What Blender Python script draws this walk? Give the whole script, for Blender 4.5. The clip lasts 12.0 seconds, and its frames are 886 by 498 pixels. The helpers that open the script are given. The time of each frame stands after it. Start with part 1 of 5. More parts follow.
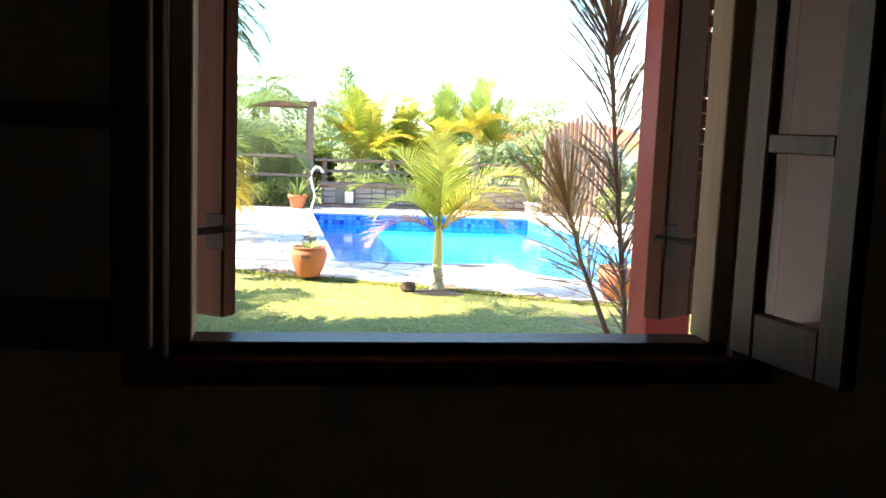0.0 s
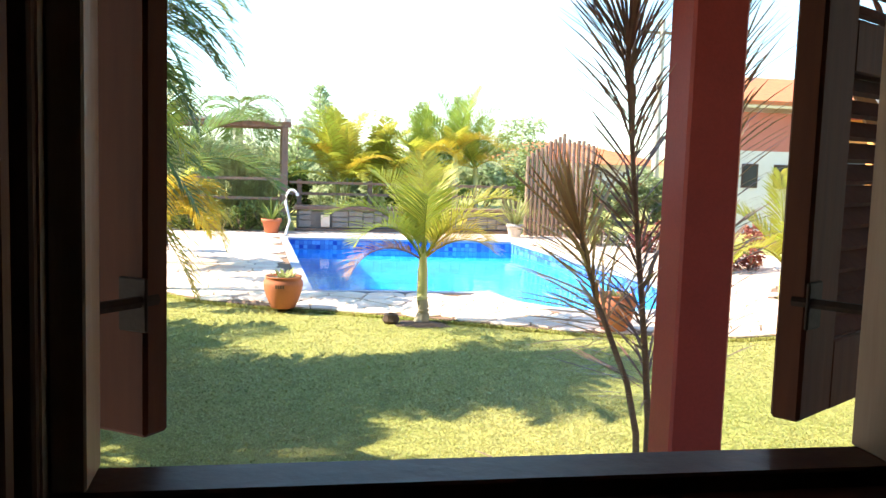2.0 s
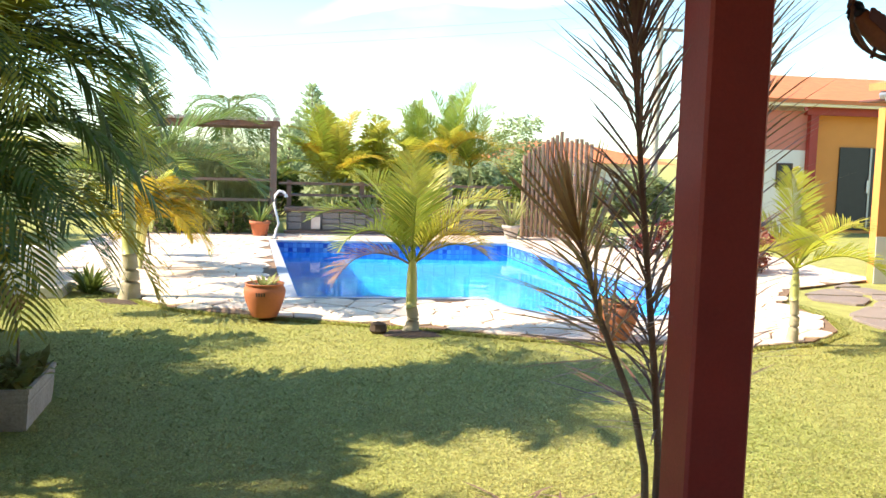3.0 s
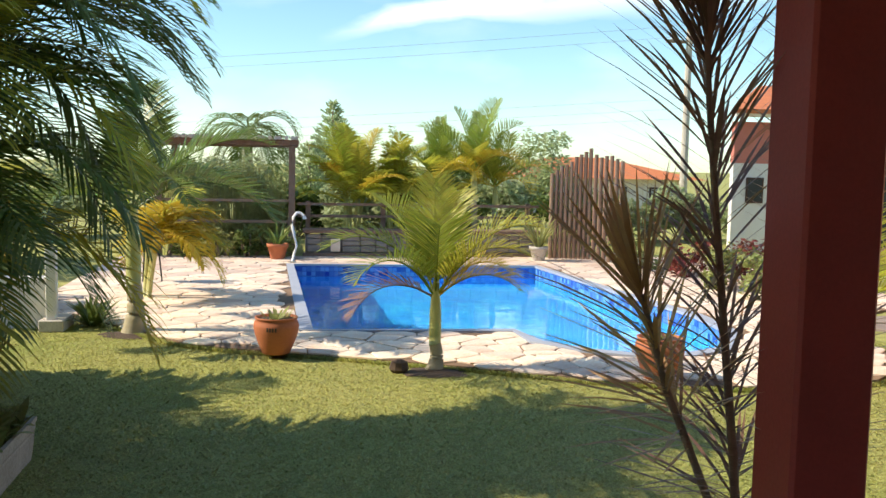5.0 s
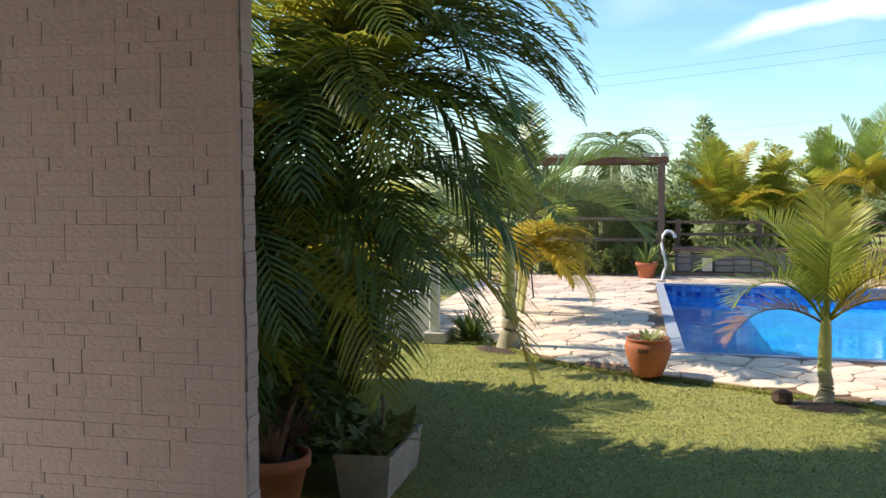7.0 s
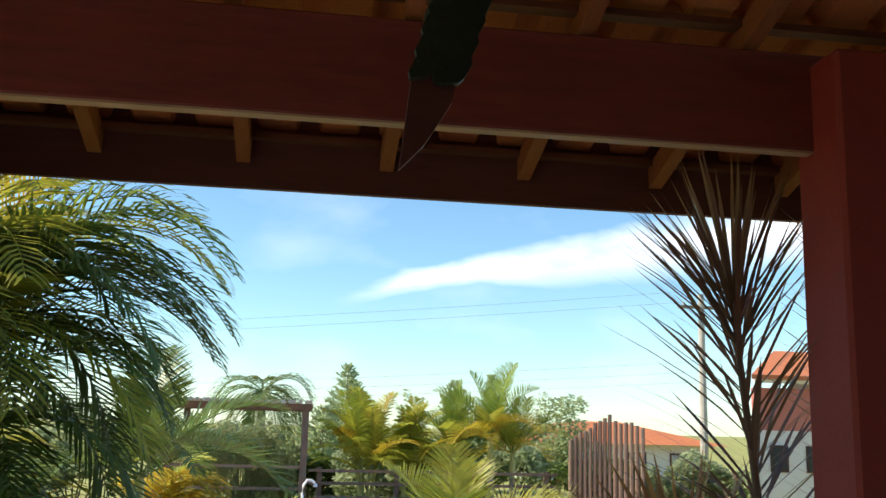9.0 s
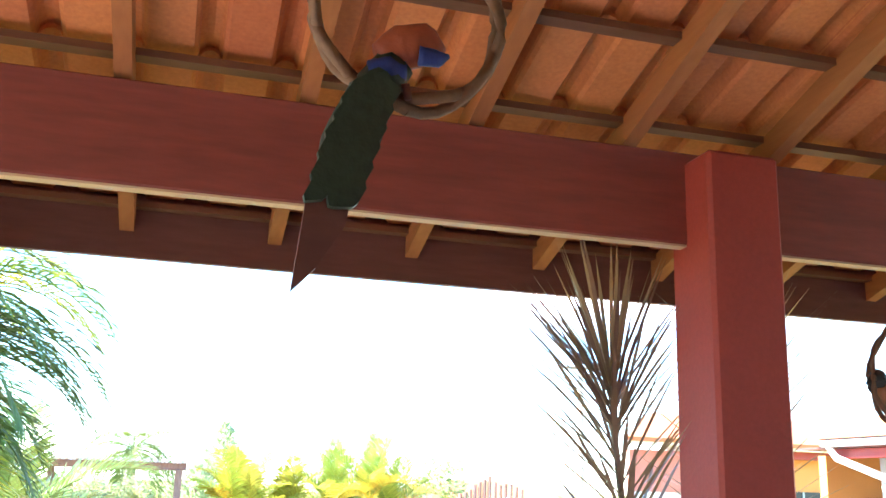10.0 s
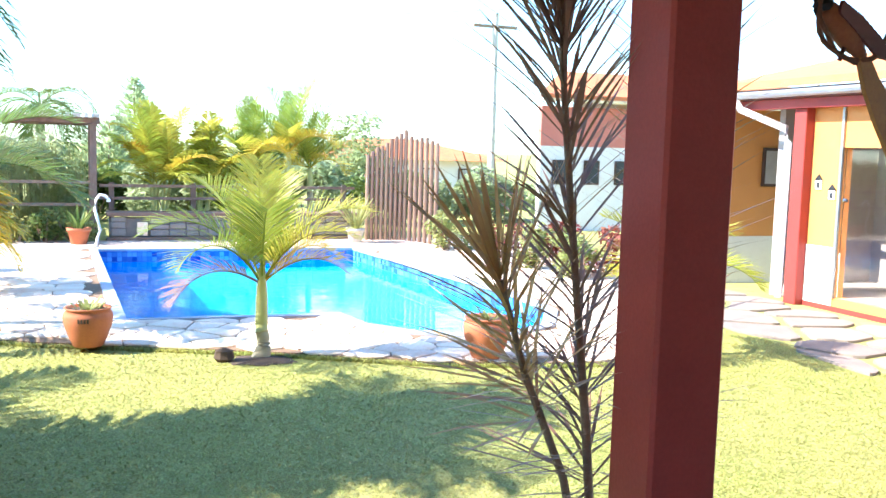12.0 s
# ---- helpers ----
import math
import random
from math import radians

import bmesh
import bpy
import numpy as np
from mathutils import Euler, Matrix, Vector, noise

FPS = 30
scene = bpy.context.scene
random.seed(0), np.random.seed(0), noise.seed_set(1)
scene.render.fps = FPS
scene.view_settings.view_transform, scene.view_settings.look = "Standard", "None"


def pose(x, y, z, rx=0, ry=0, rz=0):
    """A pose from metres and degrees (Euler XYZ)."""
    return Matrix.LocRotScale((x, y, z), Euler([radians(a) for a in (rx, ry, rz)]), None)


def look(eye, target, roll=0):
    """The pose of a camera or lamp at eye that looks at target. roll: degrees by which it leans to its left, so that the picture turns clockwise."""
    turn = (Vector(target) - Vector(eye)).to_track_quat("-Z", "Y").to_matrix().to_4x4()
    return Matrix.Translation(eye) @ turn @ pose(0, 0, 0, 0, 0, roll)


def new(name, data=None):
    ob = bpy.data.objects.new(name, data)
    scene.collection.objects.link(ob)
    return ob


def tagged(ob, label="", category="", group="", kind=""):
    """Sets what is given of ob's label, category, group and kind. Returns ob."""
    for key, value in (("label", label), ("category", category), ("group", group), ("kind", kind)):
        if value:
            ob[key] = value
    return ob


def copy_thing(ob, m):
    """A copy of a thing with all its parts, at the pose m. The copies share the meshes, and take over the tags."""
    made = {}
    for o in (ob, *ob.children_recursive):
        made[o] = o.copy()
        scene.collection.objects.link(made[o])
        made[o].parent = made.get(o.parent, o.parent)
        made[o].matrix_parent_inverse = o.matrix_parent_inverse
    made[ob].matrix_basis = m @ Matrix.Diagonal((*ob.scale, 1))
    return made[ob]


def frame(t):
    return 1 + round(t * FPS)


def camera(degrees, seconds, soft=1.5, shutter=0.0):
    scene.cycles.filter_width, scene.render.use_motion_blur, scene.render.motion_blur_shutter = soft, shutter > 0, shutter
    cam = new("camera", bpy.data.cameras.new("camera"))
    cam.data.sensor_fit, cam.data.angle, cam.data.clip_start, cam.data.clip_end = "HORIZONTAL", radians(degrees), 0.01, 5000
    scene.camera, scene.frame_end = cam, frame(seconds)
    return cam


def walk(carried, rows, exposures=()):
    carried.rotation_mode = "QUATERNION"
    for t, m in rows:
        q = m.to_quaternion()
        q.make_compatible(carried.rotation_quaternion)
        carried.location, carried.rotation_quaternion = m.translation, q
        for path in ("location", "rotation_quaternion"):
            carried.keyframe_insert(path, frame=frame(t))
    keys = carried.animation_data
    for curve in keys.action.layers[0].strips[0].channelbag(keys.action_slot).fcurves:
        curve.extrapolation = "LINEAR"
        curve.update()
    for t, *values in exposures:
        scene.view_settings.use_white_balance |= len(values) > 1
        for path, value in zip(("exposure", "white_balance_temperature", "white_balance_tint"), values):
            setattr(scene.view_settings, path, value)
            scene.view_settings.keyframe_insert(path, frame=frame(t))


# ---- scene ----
cam = camera(50.50, 12.0, soft=1.5)
PATH = [
    (0, look((0.246, -1.738, 1.701), (1.046, 3.156, 1.064), 2.29)),
    (0.5, look((0.245, -1.660, 1.717), (1.047, 3.228, 1.036), 1.85)),
    (1, look((0.299, -1.493, 1.709), (1.027, 3.424, 1.162), 1.99)),
    (1.5, look((0.299, -1.275, 1.692), (1.169, 3.619, 1.152), 1.86)),
    (2, look((0.263, -1.070, 1.689), (1.189, 3.816, 1.165), 1.87)),
    (2.5, look((0.362, -0.780, 1.679), (1.285, 4.106, 1.154), 1.78)),
    (3, look((0.427, -0.554, 1.679), (1.365, 4.329, 1.155), 1.62)),
    (3.2, look((0.446, -0.425, 1.662), (1.388, 4.462, 1.180), 1.06)),
    (4.8, look((0.524, 0.113, 1.740), (1.352, 5.022, 1.277), 1.05)),
    (5.5, look((0.568, 0.225, 1.724), (1.207, 5.168, 1.337), 1.62)),
    (6, look((0.545, 0.242, 1.731), (0.578, 5.227, 1.349), 1.50)),
    (6.5, look((0.499, 0.253, 1.725), (-0.347, 5.165, 1.331), 0.47)),
    (6.7, look((0.472, 0.274, 1.724), (-0.651, 5.131, 1.331), 0.01)),
    (8.3, look((0.545, 0.326, 1.768), (0.444, 5.320, 1.976), -0.16)),
    (8.5, look((0.519, 0.249, 1.778), (0.721, 5.229, 2.185), 0.97)),
    (9, look((0.521, 0.245, 1.803), (1.220, 5.108, 2.730), 1.55)),
    (9.5, look((0.525, 0.232, 1.859), (1.577, 4.973, 3.049), 1.81)),
    (10, look((0.506, 0.206, 1.878), (1.776, 4.885, 3.103), 1.80)),
    (10.5, look((0.482, 0.187, 1.877), (2.000, 4.832, 2.937), 2.21)),
    (11, look((0.440, 0.210, 1.800), (1.133, 2.077, 1.990), 2.05)),
    (11.5, look((0.406, 0.251, 1.741), (1.122, 2.117, 1.661), 2.10)),
    (11.7, look((0.394, 0.240, 1.747), (1.107, 2.102, 1.592), 1.70)),
    (12, look((0.394, 0.270, 1.747), (1.113, 2.125, 1.537), 1.60)),
]
EXPOSURES = [
    (0, 2.3, 6400, 10), (1.5, 2.0, 6500, 10), (2.0, 1.65, 6600, 10), (2.5, 1.42, 6800, 10), (3.2, 1.1, 6900, 10), (4.8, 0.42, 6900, 10), (6.7, 0.35, 6500, 10), (8.5, 0.45, 6500, 10),
    (8.75, 0.3, 6600, 10), (9.0, 0.35, 6650, 10), (9.2, 0.6, 6500, 10), (9.5, 1.35, 6300, 10), (10.0, 2.85, 5900, 12), (10.5, 3.9, 5500, 12), (11.0, 4.15, 5400, 12), (11.2, 4.1, 5400, 12), (11.5, 3.85, 5500, 12),
    (11.75, 2.75, 5800, 11), (12, 1.9, 5750, 11),
]
walk(cam, PATH, EXPOSURES)

# ---- light ----
SUN_ELEVATION, SUN_FROM = 41.0, 174.0  # the sun stands over the side of the big palms; degrees from +x
CLOUD_START, CLOUD_END = Vector((0.0249, 0.9905, 0.1352)), Vector((0.3300, 0.9256, 0.1850))
CLOUD_NORMAL = CLOUD_START.cross(CLOUD_END).normalized()
CLOUD_ALONG = CLOUD_NORMAL.cross(CLOUD_START).normalized()
world = bpy.data.worlds.new("sky")
scene.world = world
world.use_nodes = True
wn, wl = world.node_tree.nodes, world.node_tree.links
wn.clear()
w_out, w_bg = wn.new("ShaderNodeOutputWorld"), wn.new("ShaderNodeBackground")
w_sky = wn.new("ShaderNodeTexSky")
w_sky.sky_type, w_sky.sun_disc = "NISHITA", False
w_sky.sun_elevation, w_sky.sun_rotation = radians(SUN_ELEVATION), radians(90 - SUN_FROM)
w_sky.air_density, w_sky.dust_density, w_sky.ozone_density = 1.0, 0.1, 2.0
w_co, w_map, w_noise = wn.new("ShaderNodeTexCoord"), wn.new("ShaderNodeMapping"), wn.new("ShaderNodeTexNoise")
w_map.inputs["Scale"].default_value = (3.0, 3.0, 7.0)
w_noise.inputs["Scale"].default_value, w_noise.inputs["Detail"].default_value = 2.2, 8.0


def w_math(op, a, b, c=None, clamp=False):
    n = wn.new("ShaderNodeMath")
    n.operation, n.use_clamp = op, clamp
    for k, v in enumerate((a, b, c)):
        if isinstance(v, (int, float)):
            n.inputs[k].default_value = v
        elif v is not None:
            wl.new(v, n.inputs[k])
    return n.outputs[0]


def w_dot(v):
    n = wn.new("ShaderNodeVectorMath")
    n.operation = "DOT_PRODUCT"
    n.inputs[1].default_value = v
    wl.new(w_co.outputs["Generated"], n.inputs[0])
    return n.outputs["Value"]


# one long drifting streak of cloud and thin veils low over the horizon
wl.new(w_co.outputs["Generated"], w_map.inputs["Vector"])
wl.new(w_map.outputs["Vector"], w_noise.inputs["Vector"])
streak_along = w_dot(CLOUD_ALONG)
streak_width = w_math("MULTIPLY_ADD", streak_along, 0.075, 0.008)
streak_off = w_math("ABSOLUTE", w_math("ADD", w_dot(CLOUD_NORMAL), w_math("MULTIPLY_ADD", w_noise.outputs["Fac"], 0.05, -0.025)), 0.0)
streak = w_math("MULTIPLY", w_math("SUBTRACT", 1.0, w_math("DIVIDE", streak_off, streak_width), clamp=True), w_math("MULTIPLY", streak_along, 9.0, clamp=True), clamp=True)
streak = w_math("MULTIPLY", streak, w_math("MULTIPLY_ADD", w_noise.outputs["Fac"], 2.6, -0.35, clamp=True), clamp=True)
veil = w_math("MULTIPLY", w_math("MULTIPLY_ADD", w_noise.outputs["Fac"], 3.0, -1.55, clamp=True), 0.22)
w_mix = wn.new("ShaderNodeMixRGB")
w_mix.inputs["Color2"].default_value = (8.5, 8.8, 9.2, 1)
wl.new(w_math("MAXIMUM", streak, veil), w_mix.inputs["Fac"])
w_tint = wn.new("ShaderNodeMixRGB")
w_tint.blend_type, w_tint.inputs["Fac"].default_value, w_tint.inputs["Color2"].default_value = "MULTIPLY", 1.0, (0.77, 0.98, 1.05, 1)
wl.new(w_sky.outputs["Color"], w_tint.inputs["Color1"])
wl.new(w_tint.outputs["Color"], w_mix.inputs["Color1"])
wl.new(w_mix.outputs["Color"], w_bg.inputs["Color"])
w_bg.inputs["Strength"].default_value = 0.15
wl.new(w_bg.outputs["Background"], w_out.inputs["Surface"])
sun = new("sun", bpy.data.lights.new("sun", "SUN"))
sun.data.energy, sun.data.angle, sun.data.color = 5.0, radians(0.6), (1.0, 0.90, 0.75)
_sa, _se = radians(SUN_FROM), radians(SUN_ELEVATION)
sun.matrix_world = look((math.cos(_sa) * math.cos(_se) * 30, math.sin(_sa) * math.cos(_se) * 30, math.sin(_se) * 30), (0, 0, 0))

# ---- materials ----


def mat(name, base, rough=0.6, base2=None, scale=6.0, fine=60.0, var=0.5, bump=0.25, metal=0.0, spec=0.4, rnd=0.0, stretch=(1, 1, 1),
        leaf=0.0, coat=0.0, dist=0.01):
    """A surface with variation at two scales, fine relief and, for leaves, light that passes through."""
    m = bpy.data.materials.new(name)
    m.use_nodes = True
    n, l = m.node_tree.nodes, m.node_tree.links
    p = n["Principled BSDF"]
    base2 = base2 or tuple(c * 0.6 for c in base)
    co, mp = n.new("ShaderNodeTexCoord"), n.new("ShaderNodeMapping")
    mp.inputs["Scale"].default_value = stretch
    l.new(co.outputs["Object"], mp.inputs["Vector"])
    a, b = n.new("ShaderNodeTexNoise"), n.new("ShaderNodeTexNoise")
    a.inputs["Scale"].default_value, a.inputs["Detail"].default_value = scale, 5
    b.inputs["Scale"].default_value, b.inputs["Detail"].default_value = fine, 4
    for t in (a, b):
        l.new(mp.outputs["Vector"], t.inputs["Vector"])
    add = n.new("ShaderNodeMath")
    add.operation = "MULTIPLY_ADD"
    add.inputs[1].default_value = 0.5
    half = n.new("ShaderNodeMath")
    half.operation = "MULTIPLY"
    half.inputs[1].default_value = 0.5
    l.new(b.outputs["Fac"], half.inputs[0])
    l.new(a.outputs["Fac"], add.inputs[0])
    l.new(half.outputs[0], add.inputs[2])
    rg = n.new("ShaderNodeMapRange")
    rg.inputs["From Min"].default_value, rg.inputs["From Max"].default_value = 0.3, 0.7
    rg.inputs["To Max"].default_value = var * 2
    l.new(add.outputs[0], rg.inputs["Value"])
    mix = n.new("ShaderNodeMixRGB")
    mix.inputs["Color1"].default_value, mix.inputs["Color2"].default_value = (*base, 1), (*base2, 1)
    l.new(rg.outputs[0], mix.inputs["Fac"])
    col = mix.outputs["Color"]
    if rnd:
        info, isl, sm, hsv = n.new("ShaderNodeObjectInfo"), n.new("ShaderNodeNewGeometry"), n.new("ShaderNodeMath"), n.new("ShaderNodeHueSaturation")
        sm.operation = "ADD"
        l.new(info.outputs["Random"], sm.inputs[0])
        l.new(isl.outputs["Random Per Island"], sm.inputs[1])
        r2 = n.new("ShaderNodeMapRange")
        r2.inputs["From Max"].default_value = 2.0
        r2.inputs["To Min"].default_value, r2.inputs["To Max"].default_value = 1 - rnd, 1 + rnd
        l.new(sm.outputs[0], r2.inputs["Value"])
        l.new(r2.outputs[0], hsv.inputs["Value"])
        r3 = n.new("ShaderNodeMapRange")
        r3.inputs["From Max"].default_value = 2.0
        r3.inputs["To Min"].default_value, r3.inputs["To Max"].default_value = 0.5 - rnd * 0.07, 0.5 + rnd * 0.07
        l.new(sm.outputs[0], r3.inputs["Value"])
        l.new(r3.outputs[0], hsv.inputs["Hue"])
        l.new(col, hsv.inputs["Color"])
        col = hsv.outputs["Color"]
    l.new(col, p.inputs["Base Color"])
    p.inputs["Roughness"].default_value, p.inputs["Metallic"].default_value = rough, metal
    p.inputs["Specular IOR Level"].default_value = spec
    p.inputs["Coat Weight"].default_value = coat
    if bump:
        bp = n.new("ShaderNodeBump")
        bp.inputs["Strength"].default_value, bp.inputs["Distance"].default_value = bump, dist
        l.new(add.outputs[0], bp.inputs["Height"])
        l.new(bp.outputs["Normal"], p.inputs["Normal"])
    if leaf:
        tr, ms = n.new("ShaderNodeBsdfTranslucent"), n.new("ShaderNodeMixShader")
        l.new(col, tr.inputs["Color"])
        ms.inputs["Fac"].default_value = leaf
        l.new(p.outputs["BSDF"], ms.inputs[1])
        l.new(tr.outputs["BSDF"], ms.inputs[2])
        l.new(ms.outputs["Shader"], n["Material Output"].inputs["Surface"])
    return m


def glass(name, tint=(1, 1, 1), rough=0.0):
    m = bpy.data.materials.new(name)
    m.use_nodes = True
    p = m.node_tree.nodes["Principled BSDF"]
    p.inputs["Base Color"].default_value = (*tint, 1)
    p.inputs["Transmission Weight"].default_value, p.inputs["Roughness"].default_value, p.inputs["IOR"].default_value = 1.0, rough, 1.45
    return m


M_PLASTER = mat("plaster_inside", (0.50, 0.36, 0.27), 0.8, (0.42, 0.30, 0.22), 3, 90, 0.4, 0.15)
M_CEIL = mat("plaster_ceiling", (0.6, 0.56, 0.5), 0.9, (0.5, 0.46, 0.42), 2, 70, 0.4, 0.1)
M_TILEFLOOR = mat("ceramic_floor", (0.76, 0.72, 0.66), 0.35, (0.66, 0.61, 0.56), 3, 60, 0.4, 0.08, rnd=0.06)
M_DARKWOOD = mat("dark_varnished_wood", (0.09, 0.04, 0.024), 0.42, (0.05, 0.022, 0.014), 5, 40, 0.6, 0.2, stretch=(1, 1, 0.12), spec=0.35)
# jamb colour lightened to carry the daylight grazing the reveal
M_JAMB = mat("daylit_jamb_wood", (0.33, 0.23, 0.16), 0.5, (0.22, 0.14, 0.09), 6, 50, 0.5, 0.2, stretch=(1, 1, 0.12))
M_SHUTTER = mat("reddish_shutter_wood", (0.14, 0.05, 0.027), 0.75, (0.085, 0.03, 0.02), 5, 45, 0.6, 0.25, stretch=(1, 1, 0.12), spec=0.2)
M_STEEL = mat("dull_hinge_steel", (0.06, 0.04, 0.03), 0.7, (0.04, 0.025, 0.02), 20, 120, 0.5, 0.2, metal=0.0, spec=0.2)
M_GLASS = glass("window_glass")
M_RED = mat("oxide_red_paint", (0.36, 0.047, 0.034), 0.55, (0.27, 0.035, 0.027), 4, 80, 0.5, 0.25, dist=0.006)
M_REDWOOD = mat("red_stained_beam", (0.28, 0.06, 0.045), 0.6, (0.18, 0.04, 0.032), 4, 40, 0.6, 0.3, stretch=(0.15, 1, 1))
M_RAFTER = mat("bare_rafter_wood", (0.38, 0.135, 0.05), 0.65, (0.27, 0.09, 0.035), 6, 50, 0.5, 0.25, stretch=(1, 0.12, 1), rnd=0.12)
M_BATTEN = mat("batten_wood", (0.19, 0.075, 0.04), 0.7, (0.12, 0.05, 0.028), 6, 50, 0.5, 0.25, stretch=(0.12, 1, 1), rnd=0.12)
# pale colour for the beam's underside as lit from the lawn
M_LIT_UNDERSIDE = mat("lawn_lit_underside", (0.62, 0.44, 0.28), 0.7, (0.5, 0.33, 0.2), 6, 60, 0.5, 0.2, stretch=(0.15, 1, 1))
M_FASCIA = mat("dark_fascia_board", (0.20, 0.075, 0.06), 0.65, (0.13, 0.05, 0.04), 4, 40, 0.6, 0.3, stretch=(0.15, 1, 1))
M_TERRA = mat("terracotta_roof_tile", (0.68, 0.24, 0.085), 0.8, (0.50, 0.155, 0.06), 5, 70, 0.5, 0.25, rnd=0.16)
M_POT = mat("terracotta_pot", (0.50, 0.17, 0.075), 0.75, (0.38, 0.12, 0.055), 7, 80, 0.5, 0.25)
M_STRIP = mat("sawn_pale_stone", (0.66, 0.575, 0.55), 0.85, (0.55, 0.46, 0.44), 6, 110, 0.55, 0.7, rnd=0.05)
M_MORTAR = mat("grey_mortar", (0.26, 0.23, 0.20), 0.9, (0.18, 0.16, 0.14), 12, 120, 0.5, 0.4)
M_FLAG = mat("pink_white_flagstone", (0.86, 0.78, 0.65), 0.75, (0.72, 0.50, 0.36), 3.2, 45, 0.55, 0.5, rnd=0.30)
M_JOINT = mat("earthy_paving_joint", (0.28, 0.18, 0.11), 0.95, (0.17, 0.105, 0.065), 10, 120, 0.5, 0.4)
M_SLATE = mat("dark_stepping_stone", (0.30, 0.24, 0.20), 0.8, (0.2, 0.16, 0.14), 4, 70, 0.5, 0.35, rnd=0.15)
M_COPING = mat("grey_blue_coping", (0.42, 0.45, 0.52), 0.6, (0.32, 0.35, 0.42), 8, 90, 0.5, 0.25)
M_TRUNK = mat("ringed_palm_trunk", (0.46, 0.40, 0.27), 0.8, (0.36, 0.31, 0.20), 5, 70, 0.5, 0.5, stretch=(1, 1, 5))
M_SHAFT = mat("green_crownshaft", (0.42, 0.44, 0.14), 0.45, (0.52, 0.48, 0.2), 4, 50, 0.5, 0.1, stretch=(1, 1, 0.3))
M_FROND = mat("yellow_green_frond", (0.42, 0.47, 0.05), 0.45, (0.54, 0.48, 0.07), 2, 20, 0.5, 0, rnd=0.35, leaf=0.45)
M_FROND_G = mat("fresh_green_frond", (0.22, 0.32, 0.045), 0.45, (0.33, 0.38, 0.06), 2, 20, 0.5, 0, rnd=0.3, leaf=0.42)
M_FROND_D = mat("deep_green_frond", (0.10, 0.165, 0.035), 0.4, (0.18, 0.23, 0.05), 2, 20, 0.5, 0, rnd=0.4, leaf=0.35)
M_FROND_Y = mat("yellowing_frond", (0.58, 0.38, 0.035), 0.5, (0.50, 0.42, 0.05), 2, 20, 0.5, 0, rnd=0.25, leaf=0.45)
M_FROND_B = mat("dry_brown_frond", (0.30, 0.19, 0.14), 0.7, (0.2, 0.12, 0.09), 3, 20, 0.5, 0, rnd=0.25, leaf=0.2)
M_DRAC = mat("purple_brown_strap_leaf", (0.20, 0.12, 0.085), 0.4, (0.32, 0.19, 0.11), 3, 20, 0.6, 0, rnd=0.4, leaf=0.3)
M_DRAC2 = mat("bronze_strap_leaf", (0.42, 0.23, 0.10), 0.45, (0.56, 0.36, 0.14), 3, 20, 0.6, 0, rnd=0.35, leaf=0.3)
M_STEM = mat("thin_grey_brown_stem", (0.34, 0.25, 0.18), 0.8, (0.22, 0.16, 0.11), 10, 80, 0.5, 0.4, stretch=(1, 1, 4))
M_LEAF = mat("shrub_leaf", (0.10, 0.17, 0.04), 0.5, (0.17, 0.22, 0.05), 3, 20, 0.6, 0, rnd=0.45, leaf=0.35)
M_LEAF_L = mat("pale_shrub_leaf", (0.26, 0.31, 0.10), 0.5, (0.36, 0.36, 0.12), 3, 20, 0.6, 0, rnd=0.4, leaf=0.4)
M_LEAF_R = mat("crimson_shrub_leaf", (0.32, 0.06, 0.06), 0.5, (0.25, 0.10, 0.05), 3, 20, 0.6, 0, rnd=0.4, leaf=0.35)
M_REED = mat("pale_bamboo_leaf", (0.42, 0.46, 0.18), 0.5, (0.52, 0.50, 0.22), 3, 20, 0.6, 0, rnd=0.35, leaf=0.45)
# needle colour paled to put distance haze on the far trees and hedge
M_CONIFER = mat("haze_paled_needles", (0.38, 0.46, 0.25), 0.6, (0.44, 0.50, 0.26), 3, 20, 0.6, 0, rnd=0.25, leaf=0.5)
M_GRASSBLADE = mat("grass_blade", (0.285, 0.345, 0.07), 0.6, (0.47, 0.42, 0.14), 0.8, 30, 0.6, 0, rnd=0.35, leaf=0.3)
M_EARTH = mat("dark_garden_soil", (0.11, 0.075, 0.05), 0.95, (0.06, 0.04, 0.03), 10, 80, 0.5, 0.5)
M_FENCE = mat("weathered_post_wood", (0.30, 0.19, 0.13), 0.8, (0.17, 0.105, 0.075), 6, 50, 0.5, 0.4, stretch=(1, 1, 0.15), rnd=0.25)
M_BAMBOO = mat("pale_cane", (0.62, 0.54, 0.43), 0.6, (0.46, 0.39, 0.3), 6, 50, 0.5, 0.3, rnd=0.2)
M_ROCK = mat("grey_field_stone", (0.34, 0.30, 0.26), 0.85, (0.22, 0.19, 0.16), 8, 60, 0.5, 0.5, rnd=0.2)
M_WHITE = mat("white_wall_paint", (0.78, 0.75, 0.70), 0.7, (0.66, 0.62, 0.57), 3, 60, 0.4, 0.12)
M_WHITEPOT = mat("stained_white_concrete", (0.62, 0.58, 0.52), 0.8, (0.36, 0.30, 0.24), 5, 60, 0.5, 0.35)
M_TROUGH = mat("stained_grey_concrete", (0.58, 0.52, 0.45), 0.85, (0.34, 0.28, 0.22), 5, 60, 0.55, 0.4)
M_ORANGE = mat("orange_wall_paint", (0.68, 0.29, 0.075), 0.7, (0.58, 0.24, 0.065), 3, 60, 0.4, 0.12)
M_PINKRED = mat("coral_red_wall_paint", (0.56, 0.20, 0.15), 0.7, (0.46, 0.15, 0.11), 3, 60, 0.4, 0.12)
